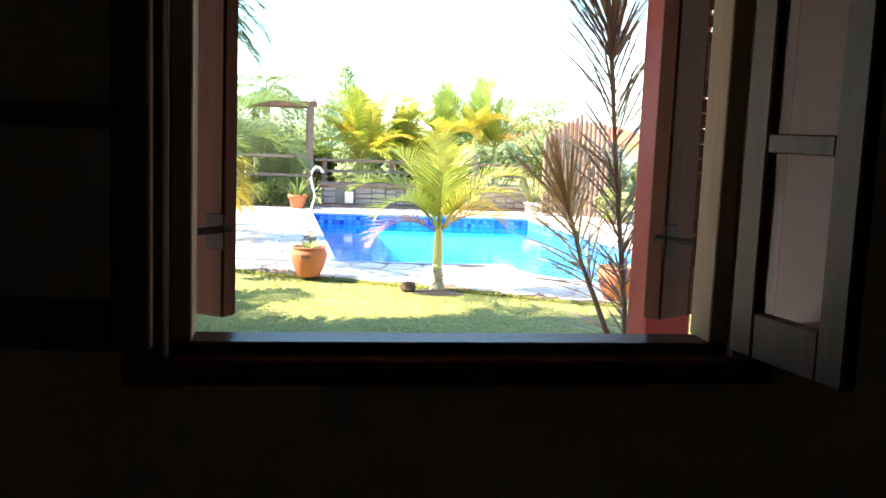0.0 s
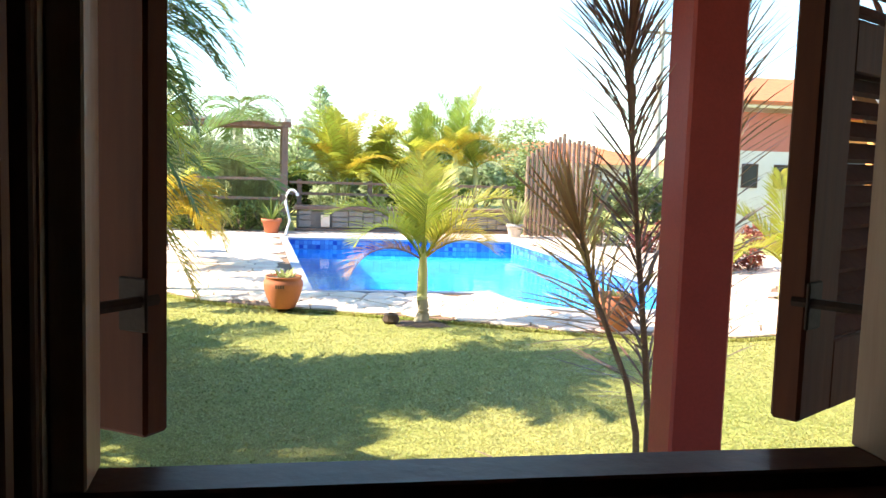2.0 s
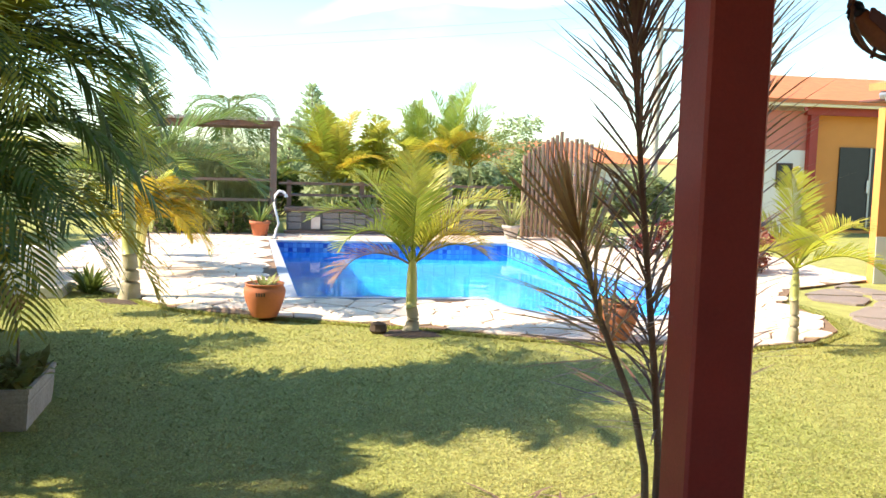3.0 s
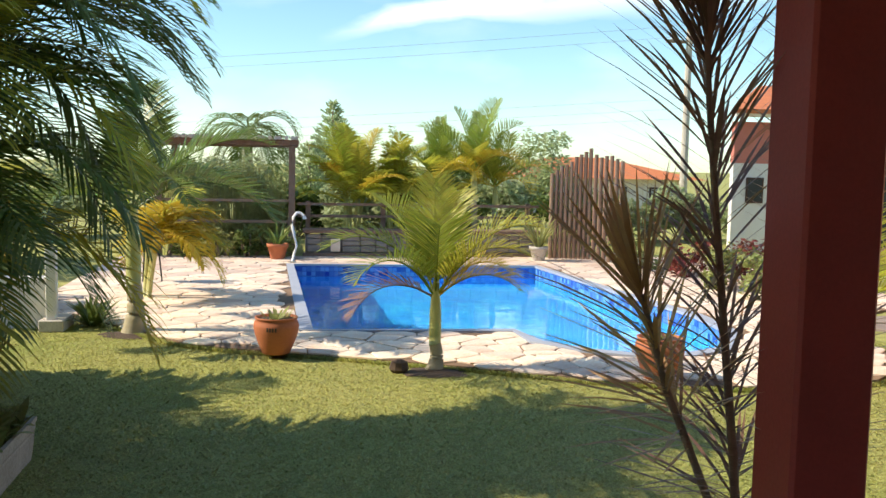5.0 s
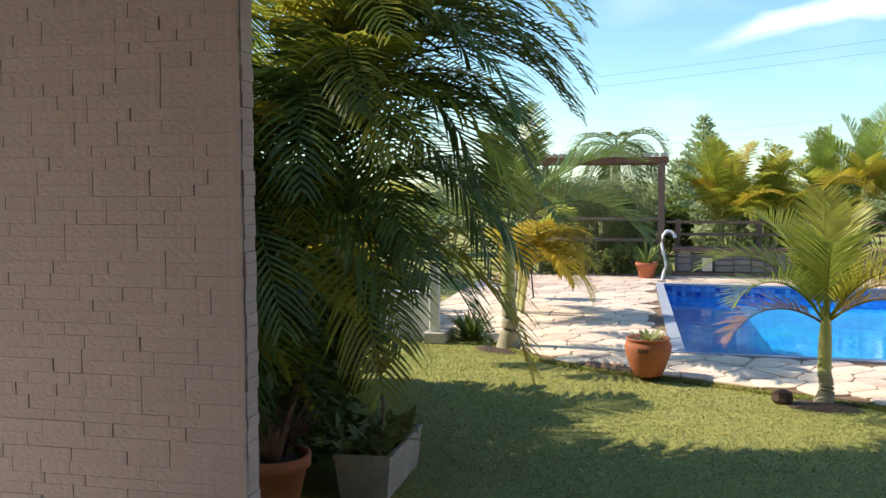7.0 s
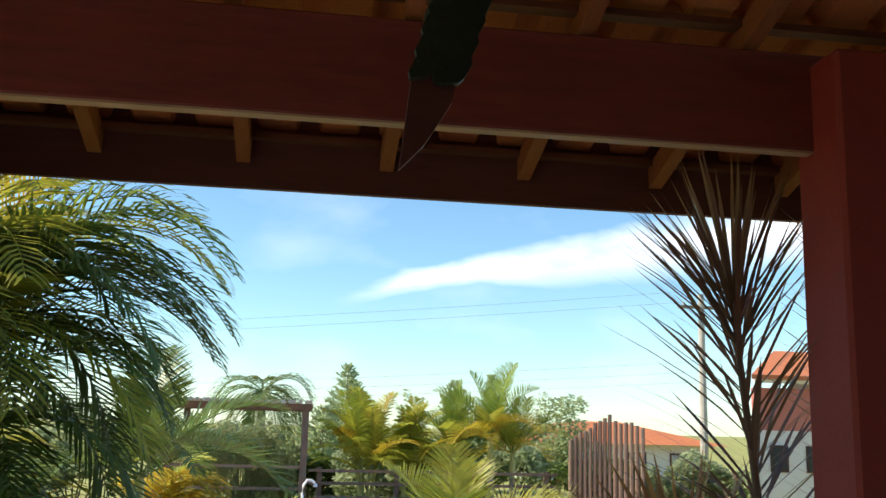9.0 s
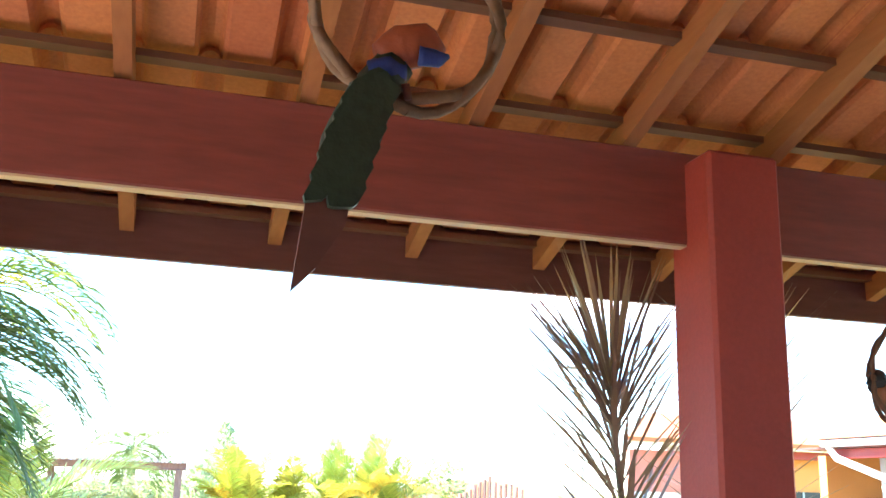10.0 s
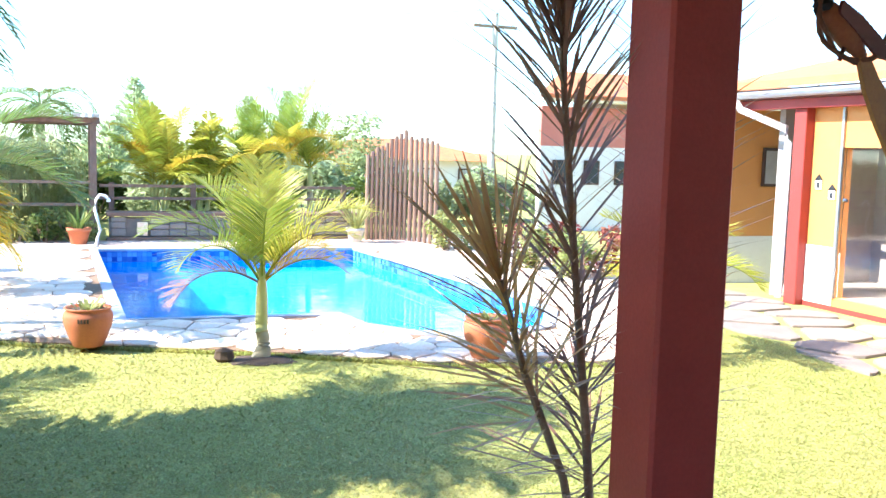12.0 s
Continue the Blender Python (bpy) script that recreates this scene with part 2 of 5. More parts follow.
M_PVC = mat("white_pipe_plastic", (0.75, 0.74, 0.72), 0.4, (0.66, 0.65, 0.62), 5, 60, 0.4, 0.05)
M_GREYMETAL = mat("grey_sheet_metal", (0.42, 0.42, 0.42), 0.4, (0.3, 0.3, 0.3), 6, 80, 0.5, 0.1, metal=0.7)
M_CHROME = mat("polished_steel", (0.75, 0.75, 0.76), 0.15, (0.65, 0.65, 0.66), 10, 80, 0.3, 0.02, metal=1.0)
M_DARKROOM = mat("dim_bathroom_tile", (0.42, 0.38, 0.33), 0.6, (0.32, 0.28, 0.25), 6, 60, 0.5, 0.1)
M_CERAMIC = mat("white_ceramic", (0.8, 0.79, 0.76), 0.15, (0.76, 0.75, 0.72), 4, 60, 0.3, 0.02, coat=0.5)
M_BLACK = mat("black_lacquer", (0.02, 0.02, 0.02), 0.4, (0.03, 0.03, 0.03), 6, 60, 0.5, 0.05)
M_PGREEN = mat("dark_green_carved_paint", (0.035, 0.06, 0.04), 0.5, (0.02, 0.035, 0.025), 12, 80, 0.6, 0.4)
M_PRED = mat("brick_red_carved_paint", (0.42, 0.10, 0.05), 0.5, (0.3, 0.07, 0.04), 12, 80, 0.5, 0.3)
M_PRUST = mat("rust_orange_carved_paint", (0.38, 0.15, 0.06), 0.5, (0.27, 0.10, 0.045), 12, 80, 0.5, 0.3)
M_PBLUE = mat("blue_carved_paint", (0.03, 0.06, 0.28), 0.5, (0.02, 0.035, 0.16), 12, 80, 0.5, 0.3)
M_POCHRE = mat("ochre_carved_paint", (0.42, 0.22, 0.06), 0.5, (0.32, 0.14, 0.05), 12, 80, 0.5, 0.3)
M_VINE = mat("bent_liana_wood", (0.22, 0.11, 0.06), 0.7, (0.13, 0.065, 0.035), 12, 90, 0.5, 0.5)


def lawn_material():
    """Worn turf: straw patches, mottled clumps and a fine dark thatch."""
    m = mat("patchy_lawn", (0.285, 0.325, 0.07), 0.9, (0.45, 0.395, 0.14), 0.7, 160, 0.5, 0.6, dist=0.02)
    n, l = m.node_tree.nodes, m.node_tree.links
    p = n["Principled BSDF"]
    src = p.inputs["Base Color"].links[0].from_socket
    co = n.new("ShaderNodeTexCoord")
    for size, low, high, lo_v, hi_v in ((5.0, 0.36, 0.66, 0.86, 1.1), (60.0, 0.34, 0.66, 0.66, 1.22)):
        no, rg, mx = n.new("ShaderNodeTexNoise"), n.new("ShaderNodeMapRange"), n.new("ShaderNodeMixRGB")
        no.inputs["Scale"].default_value, no.inputs["Detail"].default_value = size, 3
        rg.inputs["From Min"].default_value, rg.inputs["From Max"].default_value = low, high
        rg.inputs["To Min"].default_value, rg.inputs["To Max"].default_value = lo_v, hi_v
        mx.blend_type, mx.inputs["Fac"].default_value = "MULTIPLY", 1.0
        l.new(co.outputs["Object"], no.inputs["Vector"])
        l.new(no.outputs["Fac"], rg.inputs["Value"])
        l.new(src, mx.inputs["Color1"])
        l.new(rg.outputs[0], mx.inputs["Color2"])
        src = mx.outputs["Color"]
    l.new(src, p.inputs["Base Color"])
    return m


M_LAWN = lawn_material()


def pool_tile_material(name, a, b, grout, size, seed):
    """Small square mosaic with uneven colours and pale joints."""
    m = bpy.data.materials.new(name)
    m.use_nodes = True
    n, l = m.node_tree.nodes, m.node_tree.links
    p, co, br, no, mx = n["Principled BSDF"], n.new("ShaderNodeTexCoord"), n.new("ShaderNodeTexBrick"), n.new("ShaderNodeTexNoise"), n.new("ShaderNodeMixRGB")
    br.offset, br.inputs["Scale"].default_value = 0.0, 1.0
    br.inputs["Brick Width"].default_value = br.inputs["Row Height"].default_value = size
    br.inputs["Mortar Size"].default_value = size * 0.05
    br.inputs["Color1"].default_value, br.inputs["Color2"].default_value, br.inputs["Mortar"].default_value = (*a, 1), (*b, 1), (*grout, 1)
    l.new(co.outputs["UV"], br.inputs["Vector"])
    no.inputs["Scale"].default_value = 3.0
    l.new(co.outputs["UV"], no.inputs["Vector"])
    mx.blend_type, mx.inputs["Fac"].default_value = "OVERLAY", 0.35
    l.new(br.outputs["Color"], mx.inputs["Color1"])
    l.new(no.outputs["Color"], mx.inputs["Color2"])
    l.new(mx.outputs["Color"], p.inputs["Base Color"])
    p.inputs["Roughness"].default_value = 0.25
    return m


M_BAND = pool_tile_material("patterned_blue_band_tile", (0.015, 0.06, 0.36), (0.16, 0.42, 0.72), (0.05, 0.14, 0.45), 0.075, 1)
M_POOLTILE = pool_tile_material("azure_pool_tile", (0.012, 0.30, 0.72), (0.025, 0.36, 0.78), (0.06, 0.42, 0.80), 0.20, 2)


def water_material():
    m = bpy.data.materials.new("pool_water")
    m.use_nodes = True
    n, l = m.node_tree.nodes, m.node_tree.links
    p = n["Principled BSDF"]
    p.inputs["Base Color"].default_value = (0.66, 0.93, 1.0, 1)
    p.inputs["Transmission Weight"].default_value, p.inputs["Roughness"].default_value, p.inputs["IOR"].default_value = 1.0, 0.0, 1.33
    co, mp, no, bp = n.new("ShaderNodeTexCoord"), n.new("ShaderNodeMapping"), n.new("ShaderNodeTexNoise"), n.new("ShaderNodeBump")
    mp.inputs["Scale"].default_value = (0.8, 1.7, 1.0)
    no.inputs["Scale"].default_value, no.inputs["Detail"].default_value = 2.6, 3
    bp.inputs["Strength"].default_value, bp.inputs["Distance"].default_value = 0.4, 0.011
    l.new(co.outputs["Object"], mp.inputs["Vector"])
    l.new(mp.outputs["Vector"], no.inputs["Vector"])
    l.new(no.outputs["Fac"], bp.inputs["Height"])
    l.new(bp.outputs["Normal"], p.inputs["Normal"])
    return m


M_WATER = water_material()

# ---- building blocks ----


def mesh_of(bm, material, smooth=False, name="mesh"):
    me = bpy.data.meshes.new(name)
    bm.to_mesh(me)
    bm.free()
    if isinstance(material, (list, tuple)):
        for k in material:
            me.materials.append(k)
    else:
        me.materials.append(material)
    if smooth:
        me.polygons.foreach_set("use_smooth", [True] * len(me.polygons))
    return me


def part(name, bm, material, parent, label="", smooth=False):
    """One mesh object under a thing or a part."""
    ob = new(name, mesh_of(bm, material, smooth, name))
    ob.parent = parent
    if label:
        tagged(ob, label)
    return ob


def thing(name, at, label, category, group="", turn=0.0):
    ob = new(name)
    ob.empty_display_size = 0.1
    ob.matrix_world = pose(*at, 0, 0, turn)
    return tagged(ob, label, category, group)


def solid(name, bm, material, label, category="", kind="", group="", smooth=False):
    return tagged(new(name, mesh_of(bm, material, smooth, name)), label, category, group, kind)


def box(bm, x0, x1, y0, y1, z0, z1, m=None, bevel=0.0):
    geo = bmesh.ops.create_cube(bm, size=1.0)
    vs = geo["verts"]
    for v in vs:
        v.co = Vector((x0 + (v.co.x + 0.5) * (x1 - x0), y0 + (v.co.y + 0.5) * (y1 - y0), z0 + (v.co.z + 0.5) * (z1 - z0)))
    if bevel:
        es = list({e for v in vs for e in v.link_edges})
        r = bmesh.ops.bevel(bm, geom=es, offset=bevel, segments=1, affect="EDGES", profile=0.5)
        vs = list({v for f in r["faces"] for v in f.verts} | {v for v in vs if v.is_valid})
    if m is not None:
        bmesh.ops.transform(bm, matrix=m, verts=vs)
    return bm


def boxed(*a, **k):
    return box(bmesh.new(), *a, **k)


def tube(bm, pts, radii, sides=8, cap=True):
    """A tapered tube along points."""
    pts = [Vector(p) for p in pts]
    if not isinstance(radii, (list, tuple)):
        radii = [radii] * len(pts)
    rings = []
    for i, p in enumerate(pts):
        d = (pts[min(i + 1, len(pts) - 1)] - pts[max(i - 1, 0)]).normalized()
        u = d.cross(Vector((0, 0, 1)))
        u = u.normalized() if u.length > 0.05 else d.cross(Vector((0, 1, 0))).normalized()
        w = d.cross(u)
        rings.append([bm.verts.new(p + (u * math.cos(k * math.tau / sides) + w * math.sin(k * math.tau / sides)) * radii[i]) for k in range(sides)])
    for a, b in zip(rings, rings[1:]):
        for k in range(sides):
            bm.faces.new((a[k], a[(k + 1) % sides], b[(k + 1) % sides], b[k]))
    if cap:
        bm.faces.new(rings[0])
        bm.faces.new(rings[-1][::-1])
    return bm


def lathe(bm, profile, sides=24, at=(0, 0, 0)):
    """A turned shape from (radius, height) pairs."""
    rings = [[bm.verts.new((at[0] + r * math.cos(k * math.tau / sides), at[1] + r * math.sin(k * math.tau / sides), at[2] + z)) for k in range(sides)]
             for r, z in profile]
    for a, b in zip(rings, rings[1:]):
        for k in range(sides):
            bm.faces.new((a[k], a[(k + 1) % sides], b[(k + 1) % sides], b[k]))
    bm.faces.new(rings[0][::-1])
    bm.faces.new(rings[-1])
    return bm


def blade(bm, base, direction, side, length, width, droop, steps=2):
    """One narrow pointed leaf that bends down towards its tip."""
    d = Vector(direction).normalized()
    s = Vector(side).normalized() * width * 0.5
    prev = None
    p = Vector(base)
    for i in range(steps + 1):
        f = i / steps
        w = s * (0.55 if i == 0 else (1.0 if i < steps else 0.0))
        cur = (p + w, p - w) if i < steps else (p,)
        vs = [bm.verts.new(q) for q in cur]
        if prev:
            if len(vs) == 2:
                bm.faces.new((prev[0], prev[1], vs[1], vs[0]))
            else:
                bm.faces.new((prev[0], prev[1], vs[0]))
        prev = vs
        p = p + d * (length / steps)
        d = (d + Vector((0, 0, -droop / steps))).normalized()


def frond(rng, base, azimuth, elevation, length, arch, leaflets=34, leaf=0.34, width=0.022, vee=0.5, hang=0.5, stalk=0.16, rachis=0.012, sparse=0.0):
    """A feather leaf: an arching midrib with two rows of leaflets."""
    bm = bmesh.new()
    d = Vector((math.cos(azimuth) * math.cos(elevation), math.sin(azimuth) * math.cos(elevation), math.sin(elevation)))
    side0 = Vector((-math.sin(azimuth), math.cos(azimuth), 0))
    n = 14
    pts, dirs = [Vector(base)], [d]
    for i in range(n):
        k = i / n
        dd = (dirs[-1] + Vector((0, 0, -arch / n * (0.5 + 1.3 * k))) + side0 * rng.uniform(-0.012, 0.012)).normalized()
        pts.append(pts[-1] + dd * (length / n))
        dirs.append(dd)
    tube(bm, pts, [rachis * (1 - 0.85 * i / n) for i in range(n + 1)], 5, cap=False)
    for j in range(leaflets):
        f = stalk + (1 - stalk) * (j + 0.5) / leaflets
        x = f * n
        i = min(int(x), n - 1)
        p = pts[i].lerp(pts[i + 1], x - i)
        ax = dirs[i]
        sd = ax.cross(Vector((0, 0, 1)))
        sd = sd.normalized() if sd.length > 0.05 else side0
        up = sd.cross(ax).normalized()
        shape = math.sin(math.pi * min(1, 0.18 + 0.80 * (f - stalk) / (1 - stalk))) ** 0.6
        for sg in (-1, 1):
            if rng.random() < sparse:
                continue
            fwd = 0.55 + 0.75 * f
            dr = sd * sg + ax * fwd + up * (vee + rng.uniform(-0.12, 0.12))
            ln = leaf * shape * rng.uniform(0.85, 1.1)
            blade(bm, p, dr, ax, ln, width * rng.uniform(0.8, 1.15), hang * rng.uniform(0.7, 1.4), 3)
    return bm


def leaf_cloud(rng, centres, count, size, flat=0.5):
    """Many small leaves through uneven clumps; returns one mesh of quads."""
    vs, fs = [], []
    for _ in range(count):
        cx, cy, cz, rx, ry, rz = centres[rng.randrange(len(centres))]
        while True:
            u = Vector((rng.uniform(-1, 1), rng.uniform(-1, 1), rng.uniform(-1, 1)))
            if 0.25 < u.length < 1:
                break
        p = Vector((cx + u.x * rx, cy + u.y * ry, cz + u.z * rz))
        a = Vector((rng.uniform(-1, 1), rng.uniform(-1, 1), rng.uniform(-flat, flat))).normalized()
        b = a.cross(Vector((rng.uniform(-1, 1), rng.uniform(-1, 1), 1))).normalized()
        s = size * rng.uniform(0.6, 1.4)
        k = len(vs)
        vs += [p - a * s, p + b * s * 0.45, p + a * s, p - b * s * 0.45]
        fs.append((k, k + 1, k + 2, k + 3))
    me = bpy.data.meshes.new("leaves")
    me.from_pydata(vs, [], fs)
    return me


def leafy(name, parent, me, material):
    me.materials.append(material)
    ob = new(name, me)
    ob.parent = parent
    return ob

# ---- the large structure ----
FLOOR_Z, LAWN_Y = 0.28, 2.78
WIN_X0, WIN_X1, WIN_Z0, WIN_Z1 = 0.07, 1.075, 1.255, 2.40
WALL_Y0, WALL_Y1 = -0.03, 0.10


def slope(y):
    """Height of the rafters' undersides over y."""
    return 2.92 - 0.30 * (y - 2.74)


POOL = [(0.62, 15.85), (4.70, 15.62), (4.98, 12.5), (5.22, 10.4), (5.12, 9.3), (4.68, 8.52), (4.2, 8.26), (3.74, 8.25), (3.3, 8.52), (2.98, 8.94),
        (2.87, 9.58), (0.78, 9.66)]
TERRACE_FRONT = [(-2.4, 11.2), (-1.5, 10.4), (-0.9, 9.64), (-0.5, 9.12), (-0.02, 8.79), (0.84, 8.42), (1.45, 8.13), (2.05, 7.84), (2.55, 7.55), (3.16, 7.22), (4.0, 6.98),
                 (4.6, 6.92), (5.4, 7.1), (6.0, 7.6), (6.3, 8.3), (6.4, 9.3)]
TERRACE = TERRACE_FRONT + [(7.2, 10.4), (8.9, 11.2), (8.9, 16.4), (8.0, 17.3), (-2.4, 17.3)]


def area(poly):
    return 0.5 * sum(a[0] * b[1] - b[0] * a[1] for a, b in zip(poly, poly[1:] + poly[:1]))


def inside(p, poly):
    hit = False
    for a, b in zip(poly, poly[1:] + poly[:1]):
        if (a[1] > p[1]) != (b[1] > p[1]) and p[0] < (b[0] - a[0]) * (p[1] - a[1]) / (b[1] - a[1]) + a[0]:
            hit = not hit
    return hit


def smoothed(poly, rounds=2):
    for _ in range(rounds):
        poly = [q for a, b in zip(poly, poly[1:] + poly[:1]) for q in ((a[0] * 0.75 + b[0] * 0.25, a[1] * 0.75 + b[1] * 0.25),
                                                                      (a[0] * 0.25 + b[0] * 0.75, a[1] * 0.25 + b[1] * 0.75))]
    return poly


def offset(poly, d):
    """The outline moved outwards by d."""
    sgn = 1 if area(poly) > 0 else -1
    out = []
    for i, p in enumerate(poly):
        a, b = Vector(poly[i - 1]), Vector(poly[(i + 1) % len(poly)])
        t = (b - a).normalized()
        out.append((p[0] + sgn * t.y * d, p[1] - sgn * t.x * d))
    return out


def plate(bm, outline, hole, z, skirt=0.0):
    """A level face with an optional hole, and a skirt down from its outer edge."""
    loops = [[bm.verts.new((x, y, z)) for x, y in poly] for poly in ([outline] + ([hole] if hole else []))]
    edges = [bm.edges.new((a, b)) for lp in loops for a, b in zip(lp, lp[1:] + lp[:1])]
    bmesh.ops.triangle_fill(bm, use_beauty=True, use_dissolve=False, edges=edges)
    if skirt:
        low = [bm.verts.new((x, y, z - skirt)) for x, y in outline]
        for i in range(len(low)):
            j = (i + 1) % len(low)
            bm.faces.new((loops[0][i], loops[0][j], low[j], low[i]))
    bmesh.ops.recalc_face_normals(bm, faces=bm.faces)
    return bm


pool_line = POOL[:]
pool_hole = offset(pool_line, 0.02)
# the ground: one sheet to the horizon, open over the pool
bm = bmesh.new()
plate(bm, [(-400, -300), (400, -300), (400, 600), (-400, 600)], pool_hole, 0.0)
for f in bm.faces:
    if f.normal.z < 0:
        f.normal_flip()
ground = solid("ground", bm, M_LAWN, "short patchy green and straw-coloured lawn around the pool", "ground", "structure")

# room floor, veranda floor
solid("floor_room", boxed(-2.2, 3.2, -3.6, 0.0, 0.02, FLOOR_Z), M_TILEFLOOR, "dim ceramic floor of the room behind the window", "floor", "structure")
veranda = solid("floor_veranda", boxed(-4.2, 7.2, 0.10, LAWN_Y - 0.01, 0.0, FLOOR_Z - 0.014), M_MORTAR, "pale tiled veranda floor one step above the lawn", "floor", "structure")

# house walls
bm = bmesh.new()
box(bm, -4.2, WIN_X0 - 0.04, WALL_Y0, WALL_Y1, 0.0, 3.66)
box(bm, WIN_X1 + 0.04, 7.2, WALL_Y0, WALL_Y1, 0.0, 3.66)
box(bm, WIN_X0 - 0.04, WIN_X1 + 0.04, WALL_Y0, WALL_Y1, 0.0, WIN_Z0)
box(bm, WIN_X0 - 0.04, WIN_X1 + 0.04, WALL_Y0, WALL_Y1, WIN_Z1 + 0.04, 3.66)
solid("wall_north", bm, M_PLASTER, "brown plastered house wall with the window opening", "wall", "structure")
solid("wall_west", boxed(-2.35, -2.2, -3.6, WALL_Y0, 0.0, 3.1), M_WHITE, "dim white side wall of the room", "wall", "structure")
# dark colour stands in for the room's dimness behind the open leaf's pane
solid("wall_east", boxed(3.2, 3.35, -3.6, WALL_Y0, 0.0, 3.1), M_DARKWOOD, "side wall of the room, coloured dark to look dim through the pane", "wall", "structure")
solid("wall_south", boxed(-2.35, 3.35, -3.75, -3.6, 0.0, 3.1), M_WHITE, "dim white back wall of the room", "wall", "structure")
solid("ceiling_room", boxed(-2.35, 3.35, -3.75, WALL_Y0, 3.1, 3.25), M_CEIL, "plain plaster ceiling of the room", "ceiling", "structure")

# veranda roof: tiles on battens, seen from below; one mesh for the tiled ceiling
ROOF_X0, ROOF_X1, ROOF_Y0, ROOF_Y1 = -4.2, 7.2, -4.0, 3.60
RAFTER_H, BATTEN_H = 0.085, 0.022


def tiled_roof(x0, x1, y_low, y_high, z_of, fall, name, label, pitch=0.215, row=0.37, lap=0.07):
    """Interlocking clay tiles: a flat pan and a round cover in each, every row lapping over the one below."""
    prof = [(0.0, 0.012), (0.012, 0.0), (0.135, 0.0), (0.145, 0.012), (0.150, 0.040), (0.165, 0.058), (0.185, 0.062), (0.203, 0.056), (0.213, 0.036), (0.222, 0.008)]
    prof = [(a / 0.215 * pitch, b) for a, b in prof]
    rng = random.Random(4)
    vs, fs = [], []
    rows = int((y_low - y_high) / row) + 1
    cols = int((x1 - x0) / pitch)
    for r in range(rows):
        y0 = y_low - r * row
        y1 = y0 - row - lap
        for c in range(cols):
            x = x0 + c * pitch
            jx, jz = 0.0, rng.uniform(-0.003, 0.003)
            k = len(vs)
            for yy, lift in ((y0, 0.024), (y1, 0.0)):
                for th in (0.0, 0.013):
                    for a, b in prof:
                        vs.append((x + a + jx, yy, z_of(yy) + b + th + lift + jz))
            n = len(prof)
            for i in range(n - 1):
                fs.append((k + i, k + i + 1, k + 2 * n + i + 1, k + 2 * n + i))
                fs.append((k + n + i, k + 3 * n + i, k + 3 * n + i + 1, k + n + i + 1))
                fs.append((k + i, k + n + i, k + n + i + 1, k + i + 1))
                fs.append((k + 2 * n + i, k + 2 * n + i + 1, k + 3 * n + i + 1, k + 3 * n + i))
    me = bpy.data.meshes.new(name)
    me.from_pydata(vs, [], fs)
    me.materials.append(M_TERRA)
    return tagged(new(name, me), label, "ceiling", "", "structure")


tiled_roof(ROOF_X0, ROOF_X1, ROOF_Y1, ROOF_Y0, lambda y: slope(y) + RAFTER_H + BATTEN_H + 0.004, 0.30, "ceiling_veranda",
           "orange clay tiles of the veranda roof seen from below")
bm = bmesh.new()
ang = math.degrees(math.atan(0.30))
for i in range(-9, 14):
    x = 0.274 + 0.502 * i
    v = [(x - 0.024, ROOF_Y0, slope(ROOF_Y0)), (x + 0.024, ROOF_Y0, slope(ROOF_Y0)), (x + 0.024, 3.495, slope(3.495)), (x - 0.024, 3.495, slope(3.495))]
    lo = [bm.verts.new(q) for q in v]
    hi = [bm.verts.new((q[0], q[1], q[2] + RAFTER_H)) for q in v]
    bm.faces.new(lo[::-1])
    bm.faces.new(hi)
    for a in range(4):
        b = (a + 1) % 4
        bm.faces.new((lo[a], lo[b], hi[b], hi[a]))
rafters = bm
bm = bmesh.new()
y = 3.50
while y > ROOF_Y0:
    box(bm, ROOF_X0, ROOF_X1, y - 0.05, y, slope(y) + RAFTER_H - 0.004, slope(y) + RAFTER_H + BATTEN_H - 0.004)
    y -= 0.37
frame_thing = thing("roof_frame", (0, 0, 0), "bare brown rafters and battens under the veranda tiles", "roof frame")
frame_thing["kind"] = "structure"
part("rafters", rafters, M_RAFTER, frame_thing)
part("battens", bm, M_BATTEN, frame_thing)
solid("fascia", boxed(ROOF_X0, ROOF_X1, 3.50, 3.53, 2.605, 2.86), M_FASCIA, "dark reddish fascia board along the eave", "fascia", "structure")
solid("veranda_beam", boxed(ROOF_X0, ROOF_X1, 2.69, 2.738, 2.618, 2.915, bevel=0.006), M_REDWOOD, "dark red painted timber beam under the rafters", "beam", "structure")
# thin pale strip paints the lawn's bounce light on the beam's underside
solid("beam_lit_strip", boxed(ROOF_X0, ROOF_X1, 2.694, 2.735, 2.611, 2.6175), M_LIT_UNDERSIDE, "pale strip standing in for the lawn-lit underside of the red beam", "trim", "structure")
bm = bmesh.new()
box(bm, 1.954, 2.198, 2.556, 2.787, FLOOR_Z + 0.03, 2.885, bevel=0.012)
post = thing("veranda_post", (0, 0, 0), "square oxide-red veranda post on a low pale plinth", "post")
post["kind"] = "structure"
part("shaft", bm, M_RED, post)
part("plinth", boxed(1.925, 2.22, 2.50, 2.775, FLOOR_Z, FLOOR_Z + 0.03, bevel=0.006), M_WHITEPOT, post, "pale worn plinth")
post2 = copy_thing(post, pose(3.6, 0, 0))
# stone clad pier: core, the thin strips follow at the end
PIER_X0, PIER_X1, PIER_Y0, PIER_Y1 = -2.6, -0.577, 2.58, 2.665
pier = solid("wall_pier", boxed(PIER_X0, PIER_X1 - 0.012, PIER_Y0 + 0.012, PIER_Y1, 0.0, 2.95), M_MORTAR, "veranda end wall clad in thin strips of pale sawn stone", "wall", "structure")

